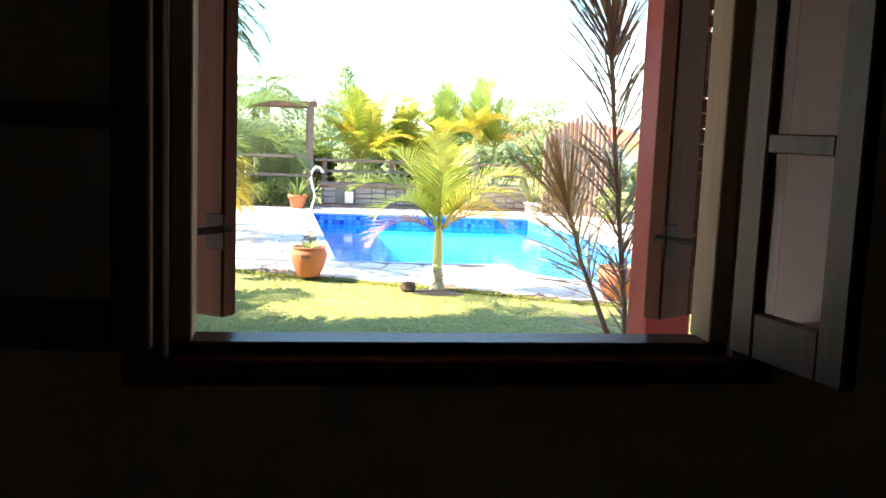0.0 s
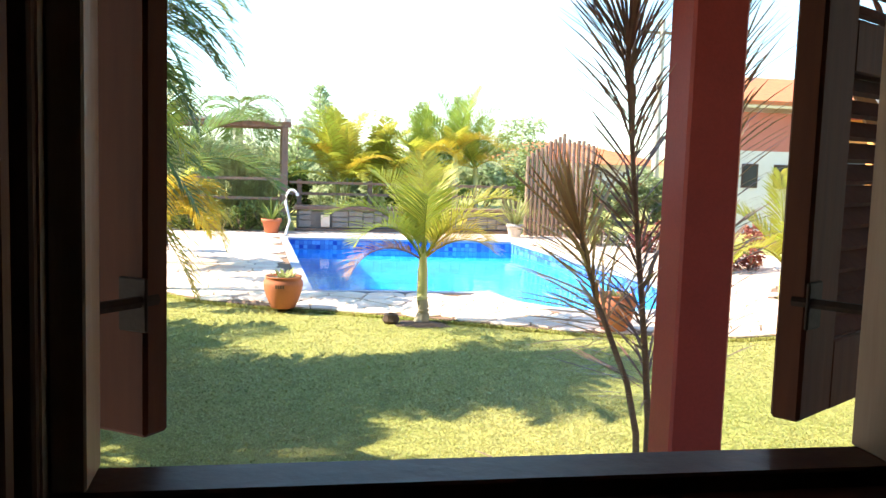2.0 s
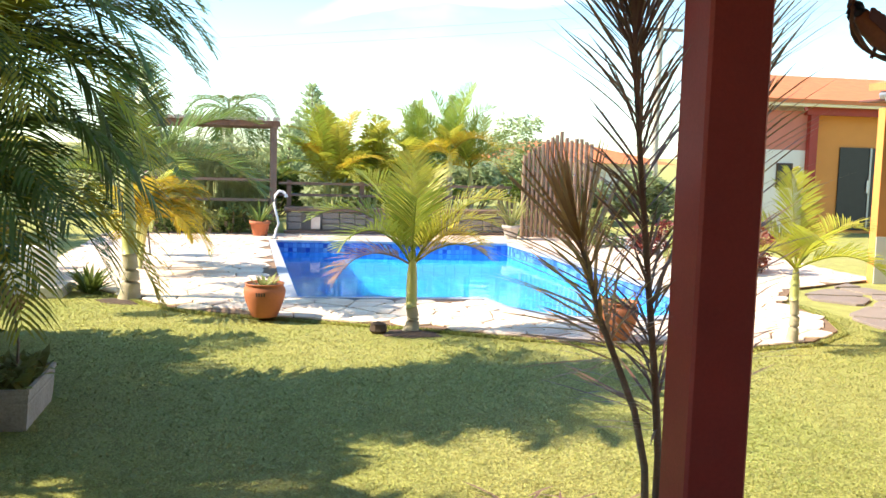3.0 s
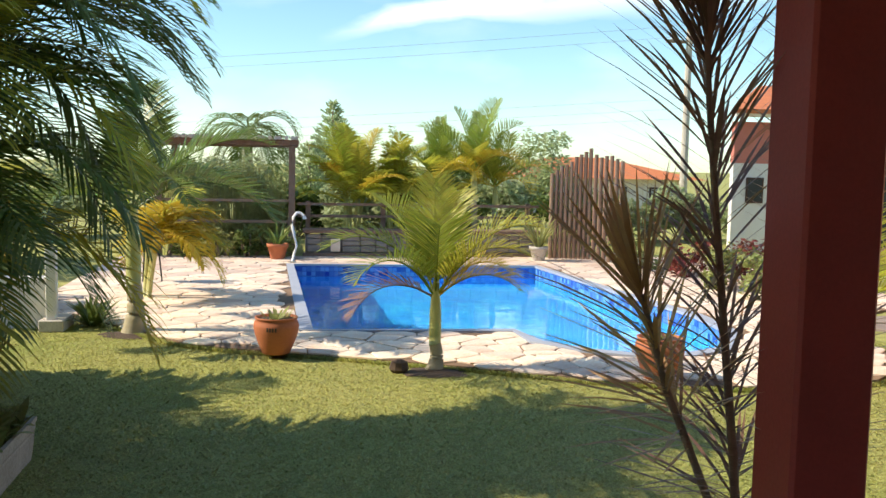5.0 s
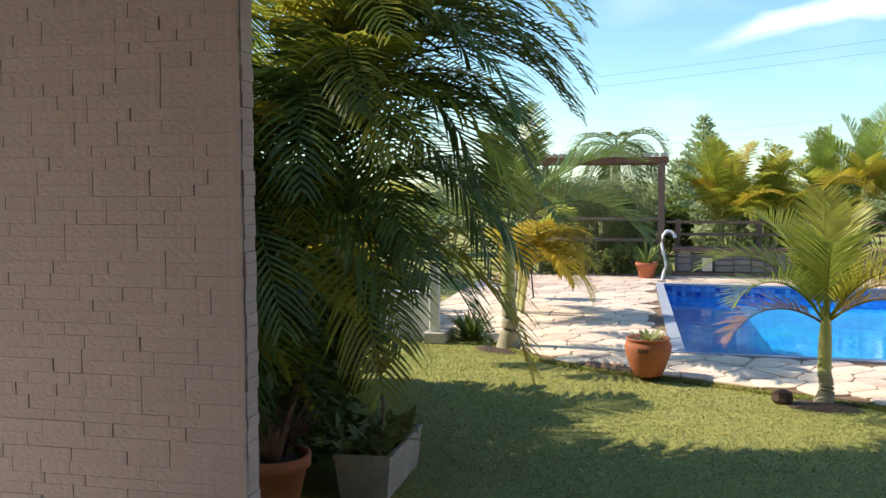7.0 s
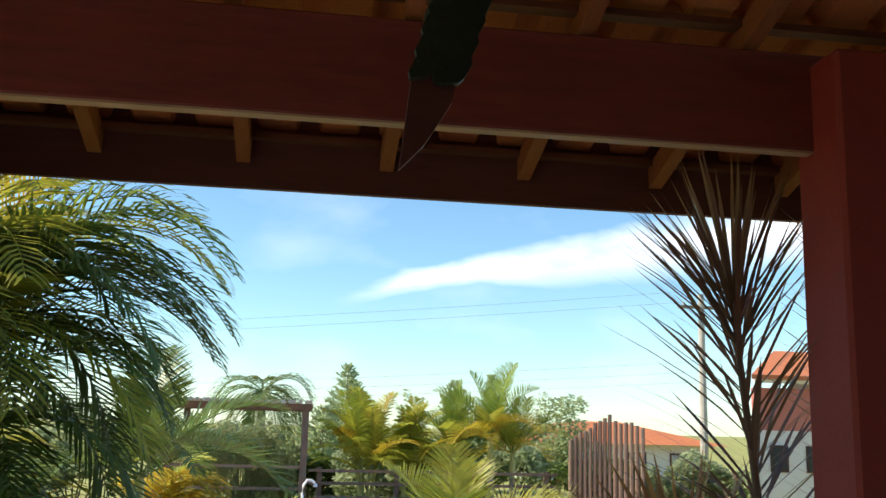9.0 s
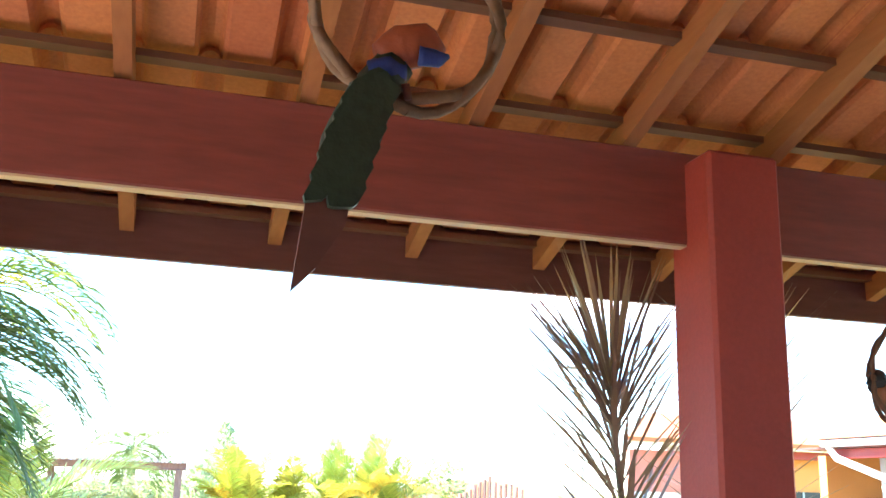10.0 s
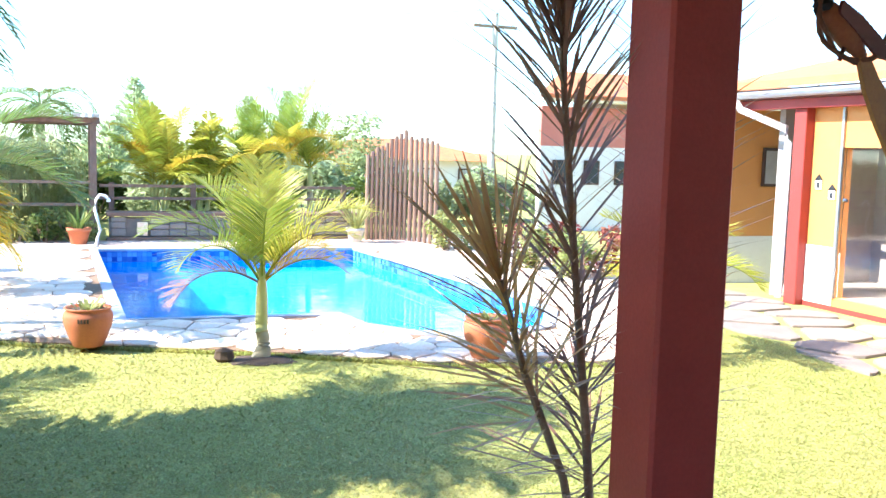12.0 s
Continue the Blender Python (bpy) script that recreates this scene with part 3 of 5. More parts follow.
# ---- the window ----
win = thing("window_1", (0, 0, 0), "dark wooden casement window standing wide open to the garden", "window")
win["kind"] = "structure"
bm = bmesh.new()
box(bm, WIN_X0 - 0.04, WIN_X1 + 0.04, -0.005, 0.085, WIN_Z0, 1.295, bevel=0.004)
part("sill", bm, M_DARKWOOD, win, "dark glossy wooden sill")
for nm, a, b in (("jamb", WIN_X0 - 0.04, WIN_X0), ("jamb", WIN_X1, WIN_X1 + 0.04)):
    part(nm, boxed(a, b, -0.005, 0.088, 1.2955, WIN_Z1, bevel=0.003), M_JAMB, win, "wooden jamb with the grazing daylight put into its colour")
part("head", boxed(WIN_X0 - 0.04, WIN_X1 + 0.04, -0.005, 0.085, WIN_Z1, WIN_Z1 + 0.04), M_DARKWOOD, win)
bm = bmesh.new()
for a, b, c, d in ((WIN_X0 - 0.115, WIN_X0 - 0.042, 1.275, 2.44), (WIN_X1 + 0.042, WIN_X1 + 0.115, 1.275, 2.44)):
    box(bm, a, b, -0.052, -0.03, c, d, bevel=0.004)
box(bm, WIN_X0 - 0.115, WIN_X1 + 0.115, -0.058, -0.007, 1.225, 1.272, bevel=0.004)
box(bm, WIN_X0 - 0.115, WIN_X1 + 0.115, -0.052, -0.03, 2.442, 2.52, bevel=0.004)
part("casing", bm, M_DARKWOOD, win, "dark wooden casing")


def casement(name, hinge, turn, width, label):
    """A glazed leaf, hinged at its local origin and running along +x; z from 1.29 to 2.39."""
    leaf = thing(name, (hinge[0], hinge[1], 1.30), label, "window leaf", "casement leaves", turn)
    h, s, th = 1.10, 0.065, 0.032
    for a, b in ((0, s), (width - s, width)):
        part("stile", boxed(a, b, -th / 2, th / 2, 0, h, bevel=0.004), M_DARKWOOD, leaf)
    for c, d in ((0, s + 0.02), (0.38, 0.415), (h - s, h)):
        part("rail", boxed(s + 0.0005, width - s - 0.0005, -th / 2 + 0.002, th / 2 - 0.002, c, d, bevel=0.003), M_DARKWOOD, leaf)
    for c, d in ((s + 0.02, 0.38), (0.415, h - s)):
        p = part("pane", boxed(s - 0.004, width - s + 0.004, -0.0025, 0.0025, c - 0.004, d + 0.004), M_GLASS, leaf)
        p.visible_shadow = False
    part("knob", lathe(bmesh.new(), [(0.012, 0), (0.015, 0.01), (0.012, 0.03)], 10, (width - 0.03, 0.03, 0.52)), M_STEEL, leaf, "dull metal knob")
    return leaf


casement("window_leaf", (WIN_X1 + 0.022, -0.075), -80, 0.30, "dark wooden glazed leaf opened square into the room")
casement("window_leaf", (WIN_X0 - 0.06, -0.082), 176, 0.46, "dark wooden glazed leaf folded back against the wall")


def shutter(hinge, turn, label, flip):
    """A louvred leaf along local +x from its hinge edge."""
    sh = thing("shutter", (hinge[0], hinge[1], 1.305), label, "shutter", "outside shutters", turn)
    w, h, th, s = 0.56, 1.09, 0.045, 0.115
    for a, b in ((0, s), (w - s, w)):
        part("stile", boxed(a, b, -th / 2, th / 2, 0, h, bevel=0.005), M_SHUTTER, sh)
    for c, d in ((0, 0.11), (0.52, 0.60), (h - 0.09, h)):
        part("rail", boxed(s + 0.0005, w - s - 0.0005, -th / 2 + 0.001, th / 2 - 0.001, c, d, bevel=0.003), M_SHUTTER, sh)
    slat = None
    for z0, z1 in ((0.11, 0.52), (0.60, 1.0)):
        n = int((z1 - z0) / 0.034)
        for i in range(n):
            z = z0 + (i + 0.5) * (z1 - z0) / n
            if slat is None:
                slat = mesh_of(boxed(s - 0.004, w - s + 0.004, -0.021, 0.021, -0.004, 0.004), M_SHUTTER, name="slat")
            ob = new("slat", slat)
            ob.parent = sh
            ob.matrix_local = pose(0, 0, z, 38 * flip)
    for z in (0.14, 0.86):
        part("hinge", boxed(-0.006, 0.040, -th / 2 - 0.006 if flip > 0 else th / 2, -th / 2 if flip > 0 else th / 2 + 0.006, z, z + 0.07, bevel=0.002), M_STEEL, sh, "dull steel hinge plate")
    inv = sh.matrix_world.inverted()
    side = WIN_X0 - 0.02 if flip < 0 else WIN_X1 + 0.02
    for z in (0.18, 0.90):
        part("hinge_arm", tube(bmesh.new(), [inv @ Vector((side, 0.092, 1.305 + z)), (0.002, 0, z)], 0.008, 6), M_STEEL, sh)
    return sh


shutter((0.126, 0.178), 145, "reddish louvred wooden shutter swung outwards from the window", -1)
shutter((1.024, 0.178), 35, "reddish louvred wooden shutter swung outwards from the window", 1)

# ---- terrace and pool ----
bm = bmesh.new()
plate(bm, offset(TERRACE, -0.05), offset(pool_line, 0.10), 0.028, 0.05)
for f in bm.faces:
    if abs(f.normal.z) > 0.5 and f.normal.z < 0:
        f.normal_flip()
terrace = solid("pavement", bm, M_JOINT, "crazy paving of pale pink and cream flagstones around the pool", "paving", "structure")

pool = thing("pool", (2.8, 12, 0), "blue tiled swimming pool filled with clear water", "pool")
pool["kind"] = "structure"
WATER_Z, POOL_D = -0.155, -0.95


def ring_wall(bm, line, z0, z1, uvl):
    n = len(line)
    run = 0.0
    for i in range(n):
        a, b = line[i], line[(i + 1) % n]
        ln = math.dist(a, b)
        q = [bm.verts.new((a[0] - 2.8, a[1] - 12, z0)), bm.verts.new((b[0] - 2.8, b[1] - 12, z0)), bm.verts.new((b[0] - 2.8, b[1] - 12, z1)), bm.verts.new((a[0] - 2.8, a[1] - 12, z1))]
        f = bm.faces.new(q)
        for lp, uv in zip(f.loops, ((run, z0), (run + ln, z0), (run + ln, z1), (run, z1))):
            lp[uvl].uv = uv
        run += ln


bm = bmesh.new()
uvl = bm.loops.layers.uv.new("UVMap")
ring_wall(bm, pool_line, -0.20, 0.02, uvl)
part("tile_band", bm, M_BAND, pool, "patterned dark blue tile band at the waterline")
bm = bmesh.new()
uvl = bm.loops.layers.uv.new("UVMap")
ring_wall(bm, pool_line, POOL_D, -0.20, uvl)
part("basin_wall", bm, M_POOLTILE, pool)
bm = bmesh.new()
uvl = bm.loops.layers.uv.new("UVMap")
plate(bm, [(x - 2.8, y - 12) for x, y in offset(pool_line, 0.02)], None, POOL_D)
for f in bm.faces:
    for lp in f.loops:
        lp[uvl].uv = lp.vert.co.xy
part("basin_floor", bm, M_POOLTILE, pool)
bm = bmesh.new()
plate(bm, [(x - 2.8, y - 12) for x, y in offset(pool_line, 0.01)], None, WATER_Z)
for f in bm.faces:
    if f.normal.z < 0:
        f.normal_flip()
water = part("water", bm, M_WATER, pool, "clear rippled water")
water.visible_shadow = False
bm = bmesh.new()
inner, outer = offset(pool_line, -0.015), offset(pool_line, 0.13)
n = len(inner)
ri = [[bm.verts.new((x - 2.8, y - 12, z)) for x, y in ln] for ln, z in ((inner, 0.015), (inner, 0.05), (outer, 0.05), (outer, 0.015))]
for a, b in ((0, 1), (1, 2), (2, 3)):
    for i in range(n):
        bm.faces.new((ri[a][i], ri[a][(i + 1) % n], ri[b][(i + 1) % n], ri[b][i]))
bmesh.ops.recalc_face_normals(bm, faces=bm.faces)
part("coping", bm, M_COPING, pool, "grey-blue stone coping")

# ---- palms ----


def palm_trunk(tree, height, r0, r1, shaft, rs):
    bm = bmesh.new()
    pts, rad = [], []
    n = 16
    for i in range(n + 1):
        f = i / n
        pts.append((0.02 * math.sin(f * 3), 0, height * f))
        rad.append((r1 + (r0 - r1) * (1 - f) ** 2.2) * (1.0 + (0.025 if i % 2 else -0.01)))
    tube(bm, pts, rad, 14)
    part("trunk", bm, M_TRUNK, tree, "pale ringed trunk", smooth=True)
    bm = bmesh.new()
    tube(bm, [(0.02 * math.sin(3), 0, height + shaft * k) for k in (-0.02, 0.15, 0.5, 1.0)], [r1 * 0.98, rs * 1.05, rs, rs * 0.55], 12)
    part("crownshaft", bm, M_SHAFT, tree, "smooth green crownshaft", smooth=True)


def feather_palm(name, at, label, seed, height, r0, r1, shaft, rs, fronds, length, leaf, width, materials, lo=0.1, hi=1.25, arch=1.3, leaflets=34, vee=0.5, hang=0.5, group=""):
    rng = random.Random(seed)
    tree = thing(name, at, label, "palm tree", group)
    palm_trunk(tree, height, r0, r1, shaft, rs)
    for i in range(fronds):
        f = i / max(1, fronds - 1)
        el = hi + (lo - hi) * f + rng.uniform(-0.1, 0.1)
        az = i * 2.399 + rng.uniform(-0.3, 0.3)
        ln = length * rng.uniform(0.85, 1.1)
        bm = frond(rng, (0.02 * math.sin(3), 0, height + shaft * 0.92), az, el, ln, arch * rng.uniform(0.8, 1.2) * (0.7 + 0.6 * math.cos(el)), leaflets, leaf, width, vee, hang, 0.14, 0.011 * length)
        part("frond", bm, materials[min(int(f * len(materials) * 0.999), len(materials) - 1)], tree)
    return tree


def soil_ring(at, r, seed):
    rng = random.Random(seed)
    bm = bmesh.new()
    c = bm.verts.new((at[0], at[1], 0.03))
    ring = []
    for k in range(20):
        q = r * rng.uniform(0.8, 1.15)
        ring.append(bm.verts.new((at[0] + q * math.cos(k * math.tau / 20), at[1] + q * math.sin(k * math.tau / 20) * 0.7, 0.004)))
    for k in range(20):
        bm.faces.new((c, ring[k], ring[(k + 1) % 20]))
    return solid("soil_ring", bm, M_EARTH, "ring of bare dark soil around a palm trunk", "soil", group="soil rings")


def named_fronds(tree, rng, rows, z, leaf, width, leaflets=36, vee=0.5, hang=0.45):
    """Fronds given one by one: azimuth, elevation, length, arch, material."""
    for az, el, ln, ar, m in rows:
        part("frond", frond(rng, (0, 0, z), radians(az), radians(el), ln, ar, leaflets, leaf, width, vee, hang, 0.16, 0.012), m, tree)


young = thing("palm_tree", (1.76, 7.86, 0), "young palm with yellow-green feather fronds beside the paving", "palm tree")
palm_trunk(young, 0.24, 0.08, 0.052, 0.52, 0.05)
named_fronds(young, random.Random(3), [
    (100, 84, 1.02, 0.6, M_FROND), (55, 74, 1.0, 1.0, M_FROND), (176, 62, 1.18, 1.85, M_FROND_G), (0, 62, 1.22, 1.5, M_FROND), (140, 70, 1.05, 1.15, M_FROND), (-95, 72, 0.9, 1.5, M_FROND_G),
    (-150, 56, 1.0, 1.9, M_FROND_G), (-35, 60, 1.02, 1.6, M_FROND), (20, 52, 0.9, 1.7, M_FROND_Y), (-12, 46, 0.8, 1.6, M_FROND_Y), (188, 36, 0.84, 1.9, M_FROND_B)],
    0.62, 0.40, 0.0165, 42, 0.36, 0.40)
soil_ring((1.76, 7.8), 0.3, 1)
palm2 = thing("palm_tree", (-0.97, 9.75, 0), "palm with a swollen pale trunk base on the lawn edge", "palm tree")
palm_trunk(palm2, 0.50, 0.125, 0.075, 0.80, 0.07)
named_fronds(palm2, random.Random(5), [
    (85, 70, 1.59, 1.0, M_FROND_D), (170, 52, 1.59, 1.3, M_FROND_D), (10, 55, 1.65, 1.3, M_FROND_D), (-20, 38, 1.65, 1.6, M_FROND_D), (-60, 45, 1.46, 1.6, M_FROND_D), (-120, 40, 1.46, 1.7, M_FROND_D),
    (215, 30, 1.46, 1.6, M_FROND_D), (40, 45, 1.46, 1.6, M_FROND_D), (120, 45, 1.46, 1.6, M_FROND), (-75, 62, 1.5, 1.4, M_FROND_D)], 1.22, 0.50, 0.032, 46)
soil_ring((-0.97, 9.7), 0.34, 2)
rpalm = thing("palm_tree", (5.15, 7.12, 0), "slim young palm with bright yellow-green fronds by the path", "palm tree")
palm_trunk(rpalm, 0.42, 0.06, 0.04, 0.30, 0.04)
named_fronds(rpalm, random.Random(8), [
    (90, 80, 0.9, 0.5, M_FROND), (150, 60, 0.8, 1.0, M_FROND), (10, 50, 0.95, 1.2, M_FROND), (-30, 35, 0.9, 1.6, M_FROND), (200, 40, 0.8, 1.4, M_FROND), (-100, 50, 0.8, 1.2, M_FROND),
    (60, 40, 0.8, 1.4, M_FROND_Y)], 0.70, 0.34, 0.022)


def areca(at, seed, stems, fronds, spread, height, length, material, label, yellow=0.1, leaflets=42, leaf=0.6, width=0.030, tall=1.0, arch=1.9, away=9.0):
    """A clump of slender canes with many long arching fronds."""
    rng = random.Random(seed)
    tree = thing("areca_palm", at, label, "palm tree")
    tops = []
    for i in range(stems):
        a = rng.uniform(0, math.tau)
        r = spread * math.sqrt(rng.random())
        h = height * rng.uniform(0.5, 1.0)
        b = Vector((r * math.cos(a) * 0.5, r * math.sin(a) * 0.5, 0))
        t = Vector((r * math.cos(a), r * math.sin(a), h))
        part("cane", tube(bmesh.new(), [b, b.lerp(t, 0.5) + Vector((0, 0, 0.04)), t], [0.035, 0.03, 0.026], 7), M_SHAFT, tree, smooth=True)
        tops.append((t, a))
    for i in range(fronds):
        t, a = tops[i % stems]
        az = a + rng.uniform(-1.5, 1.5)
        if math.sin(az) > away:
            az = -az
        el = rng.uniform(0.45, 1.35) * tall
        m = M_FROND_Y if rng.random() < yellow else (M_FROND if rng.random() < 0.22 else material)
        part("frond", frond(rng, t, az, el, length * rng.uniform(0.75, 1.1), arch * rng.uniform(0.8, 1.25), leaflets, leaf, width, 0.25, 0.9, 0.12, 0.014), m, tree)
    return tree


arec1 = areca((-2.2, 6.05, 0), 11, 12, 92, 0.55, 2.3, 2.0, M_FROND_D, "tall dense clump of dark green areca palm with drooping fronds", away=0.3, yellow=0.16)
areca((-2.65, 5.2, 0), 12, 8, 44, 0.45, 0.9, 1.2, M_FROND_D, "dense dark areca palm clump behind the planter", yellow=0.04)
areca((-3.2, 10.9, 0), 13, 6, 20, 0.35, 0.45, 0.9, M_FROND_D, "dark areca palm clump beside the low white wall", yellow=0.2)
areca((1.75, 18.6, 0.2), 14, 7, 34, 0.4, 1.1, 1.3, M_FROND, "yellow-green areca palm clump behind the stone wall", yellow=0.14, leaflets=32, leaf=0.40, width=0.030, tall=1.25, arch=1.2)
areca((2.55, 18.9, 0.2), 15, 5, 20, 0.35, 0.95, 1.2, M_FROND, "yellow-green areca palm clump behind the stone wall", yellow=0.12, leaflets=32, leaf=0.40, width=0.030, tall=1.25, arch=1.2)
areca((-1.25, 12.1, 0), 20, 5, 16, 0.25, 0.75, 1.0, M_FROND_Y, "yellowing areca palm clump behind the swollen palm", yellow=0.7, leaflets=26, leaf=0.4, width=0.035, arch=2.0)
feather_palm("palm_tree", (4.15, 18.4, 0.1), "pale-trunked palm with yellow-green crown behind the wall", 21, 1.05, 0.09, 0.06, 0.5, 0.06, 13, 1.5, 0.44, 0.025, [M_FROND_G, M_FROND_G, M_FROND, M_FROND_Y], leaflets=34, lo=0.45, hi=1.4, arch=1.0, hang=0.3)
feather_palm("palm_tree", (4.65, 18.7, 0.1), "pale-trunked palm with yellow-green crown behind the wall", 22, 0.75, 0.09, 0.06, 0.5, 0.06, 13, 1.25, 0.44, 0.025, [M_FROND_G, M_FROND_G, M_FROND, M_FROND_Y], leaflets=34, lo=0.45, hi=1.4, arch=1.0, hang=0.3)
feather_palm("palm_tree", (3.5, 18.9, 0.1), "pale-trunked palm with yellow-green crown behind the wall", 23, 0.8, 0.08, 0.05, 0.5, 0.06, 13, 1.25, 0.44, 0.025, [M_FROND_G, M_FROND_G, M_FROND, M_FROND_Y], leaflets=34, lo=0.45, hi=1.4, arch=1.0, hang=0.3)
feather_palm("palm_tree", (-0.5, 25.5, 0), "queen palm with a drooping grey-green crown beyond the pergola", 24, 2.0, 0.14, 0.1, 0.6, 0.1, 15, 2.0, 0.6, 0.04, [M_FROND_D], lo=-0.5, hi=0.9, arch=2.4, leaflets=36, hang=1.3)

rng = random.Random(19)
for az, el, ln, ar, m in ((18, 66, 2.4, 2.3, M_FROND), (10, 58, 2.3, 2.2, M_FROND_D), (25, 70, 2.3, 2.0, M_FROND_D), (-8, 64, 2.4, 2.2, M_FROND_G), (8, 50, 2.1, 2.0, M_FROND_D), (30, 48, 2.0, 2.2, M_FROND_D), (-12, 40, 1.9, 2.1, M_FROND_D), (45, 66, 2.1, 2.0, M_FROND), (-30, 60, 1.9, 2.2, M_FROND_D),
                          (-60, 52, 1.9, 2.2, M_FROND_D), (0, 75, 2.0, 1.7, M_FROND_Y), (70, 70, 1.9, 1.8, M_FROND_Y)):
    part("frond", frond(rng, (0.45, 0.25, 2.05), radians(az), radians(el), ln, ar, 46, 0.55, 0.030, 0.3, 0.9, 0.14, 0.016), m, arec1)
areca((-3.4, 6.3, 0), 16, 7, 40, 0.5, 2.2, 2.0, M_FROND_D, "tall dark areca palm clump at the garden's side", yellow=0.15, away=0.2)
areca((-2.95, 7.25, 0), 17, 7, 44, 0.45, 0.95, 1.45, M_FROND_D, "low dark areca palm clump under the taller palms", yellow=0.1, away=0.5)
# added mostly out of view so that its shadow falls on the near lawn
areca((-2.7, 4.35, 0), 18, 7, 26, 0.35, 2.7, 1.25, M_FROND_D, "tall dark areca palm clump added beside the pier to shade the lawn", yellow=0.1)

# ---- dracaenas by the post ----


def dracaena(at, label, seed, stem, leaf_from, length, width, count, material, lean=0.55, tuft=26):
    """A bare cane that carries long stiff strap leaves up to a pointed tuft."""
    rng = random.Random(seed)
    plant = thing("dracaena", at, label, "plant")
    pts = [Vector(p) for p in stem]
    n = len(pts)
    part("stem", tube(bmesh.new(), pts, [0.019 - 0.009 * i / (n - 1) for i in range(n)], 8), M_STEM, plant, smooth=True)

    def along(f):
        x = f * (n - 1)
        i = min(int(x), n - 2)
        return pts[i].lerp(pts[i + 1], x - i), (pts[i + 1] - pts[i]).normalized()

    groups = 5
    for g in range(groups):
        bm = bmesh.new()
        for j in range(count // groups):
            f = leaf_from + (1 - leaf_from) * ((g + (j + rng.random()) / (count // groups)) / groups)
            p, d = along(min(f, 0.999))
            a = rng.uniform(0, math.tau)
            u = d.cross(Vector((0.3, 0.9, 0.1))).normalized()
            w = d.cross(u)
            o = u * math.cos(a) + w * math.sin(a)
            k = (f - leaf_from) / (1 - leaf_from)
            dr = d * (lean + 0.5 * k) + o * (0.95 - 0.25 * k)
            blade(bm, p, dr, d.cross(o), length * rng.uniform(0.75, 1.1) * (0.85 + 0.15 * k), width * rng.uniform(0.8, 1.1), rng.uniform(-0.05, 0.35), 3)
        part("leaf_whorl", bm, material, plant)
    bm = bmesh.new()
    p, d = along(0.999)
    for j in range(tuft):
        a = rng.uniform(0, math.tau)
        u = d.cross(Vector((0.3, 0.9, 0.1))).normalized()
        o = u * math.cos(a) + d.cross(u) * math.sin(a)
        blade(bm, p, d + o * rng.uniform(0.1, 0.75), d.cross(o), length * rng.uniform(0.7, 1.0), width, rng.uniform(-0.05, 0.2), 3)
    part("tuft", bm, material, plant)
    return plant


dracaena((2.08, 3.12, 0), "tall dracaena with purple-brown strap leaves beside the post", 31,
         [(0.02, 0, 0), (0.02, 0, 0.4), (-0.02, -0.01, 0.75), (-0.07, -0.02, 1.11), (-0.13, -0.02, 1.6), (-0.18, -0.02, 2.05), (-0.19, -0.02, 2.22)], 0.22, 0.60, 0.0130, 270, M_DRAC, 0.30, 28)
dracaena((2.04, 3.12, 0), "leaning dracaena with bronze strap leaves on a thin bare cane", 32,
         [(0.02, 0, 0), (0.0, 0, 0.35), (-0.06, 0, 0.6), (-0.17, -0.01, 0.85), (-0.24, -0.02, 1.0), (-0.30, -0.02, 1.2), (-0.34, -0.02, 1.32)], 0.46, 0.52, 0.0150, 90, M_DRAC2, 0.34, 24)
dracaena((2.50, 3.32, 0), "tall dracaena with purple-brown strap leaves behind the post", 33,
         [(0, 0, 0), (0.0, 0, 0.5), (0.02, 0, 1.0), (0.03, 0, 1.5), (0.02, 0, 2.0), (0.02, 0, 2.3)], 0.25, 0.52, 0.0125, 200, M_DRAC, 0.25, 20)

# ---- pots and planter ----


def belly_pot(at, r, h, label, plants, seed, name="flower_pot", material=None):
    rng = random.Random(seed)
    pot = thing(name, at, label, "flower pot")
    prof = [(r * 0.58, 0), (r * 0.62, 0.01), (r * 0.78, h * 0.25), (r * 0.95, h * 0.55), (r, h * 0.74), (r * 0.97, h * 0.86), (r * 0.86, h * 0.93), (r * 0.93, h * 0.96), (r * 0.95, h), (r * 0.86, h), (r * 0.82, h * 0.9)]
    part("bowl", lathe(bmesh.new(), prof, 32), material or M_POT, pot, smooth=True)
    part("soil", lathe(bmesh.new(), [(r * 0.8, h * 0.88), (r * 0.84, h * 0.93), (r * 0.3, h * 0.96)], 20), M_EARTH, pot)
    bm = bmesh.new()
    for _ in range(plants):
        a = rng.uniform(0, math.tau)
        p = (r * 0.6 * rng.random() * math.cos(a), r * 0.6 * rng.random() * math.sin(a), h * 0.95)
        blade(bm, p, (math.cos(a), math.sin(a), rng.uniform(0.3, 1.6)), (-math.sin(a), math.cos(a), 0), rng.uniform(0.06, 0.15), 0.02, 0.6, 3)
    part("plant", bm, M_LEAF_L, pot, "small pale succulent")
    return pot


pot1 = belly_pot((0.44, 8.5, 0.045), 0.20, 0.325, "round-bellied terracotta pot with a small succulent on the paving", 40, 41)
bm = bmesh.new()
for k in range(4):
    a = radians(-112 + k * 7)
    m = pose(0.1975 * math.cos(a), 0.1975 * math.sin(a), 0.235, 0, 0, math.degrees(a) + 90)
    box(bm, -0.008, 0.008, -0.003, 0.003, -0.018, 0.018, m)
part("stamp", bm, M_EARTH, pot1, "short stamped marks")
belly_pot((3.52, 7.28, 0.045), 0.20, 0.34, "round-bellied terracotta pot on the paving behind the dracaenas", 30, 42)


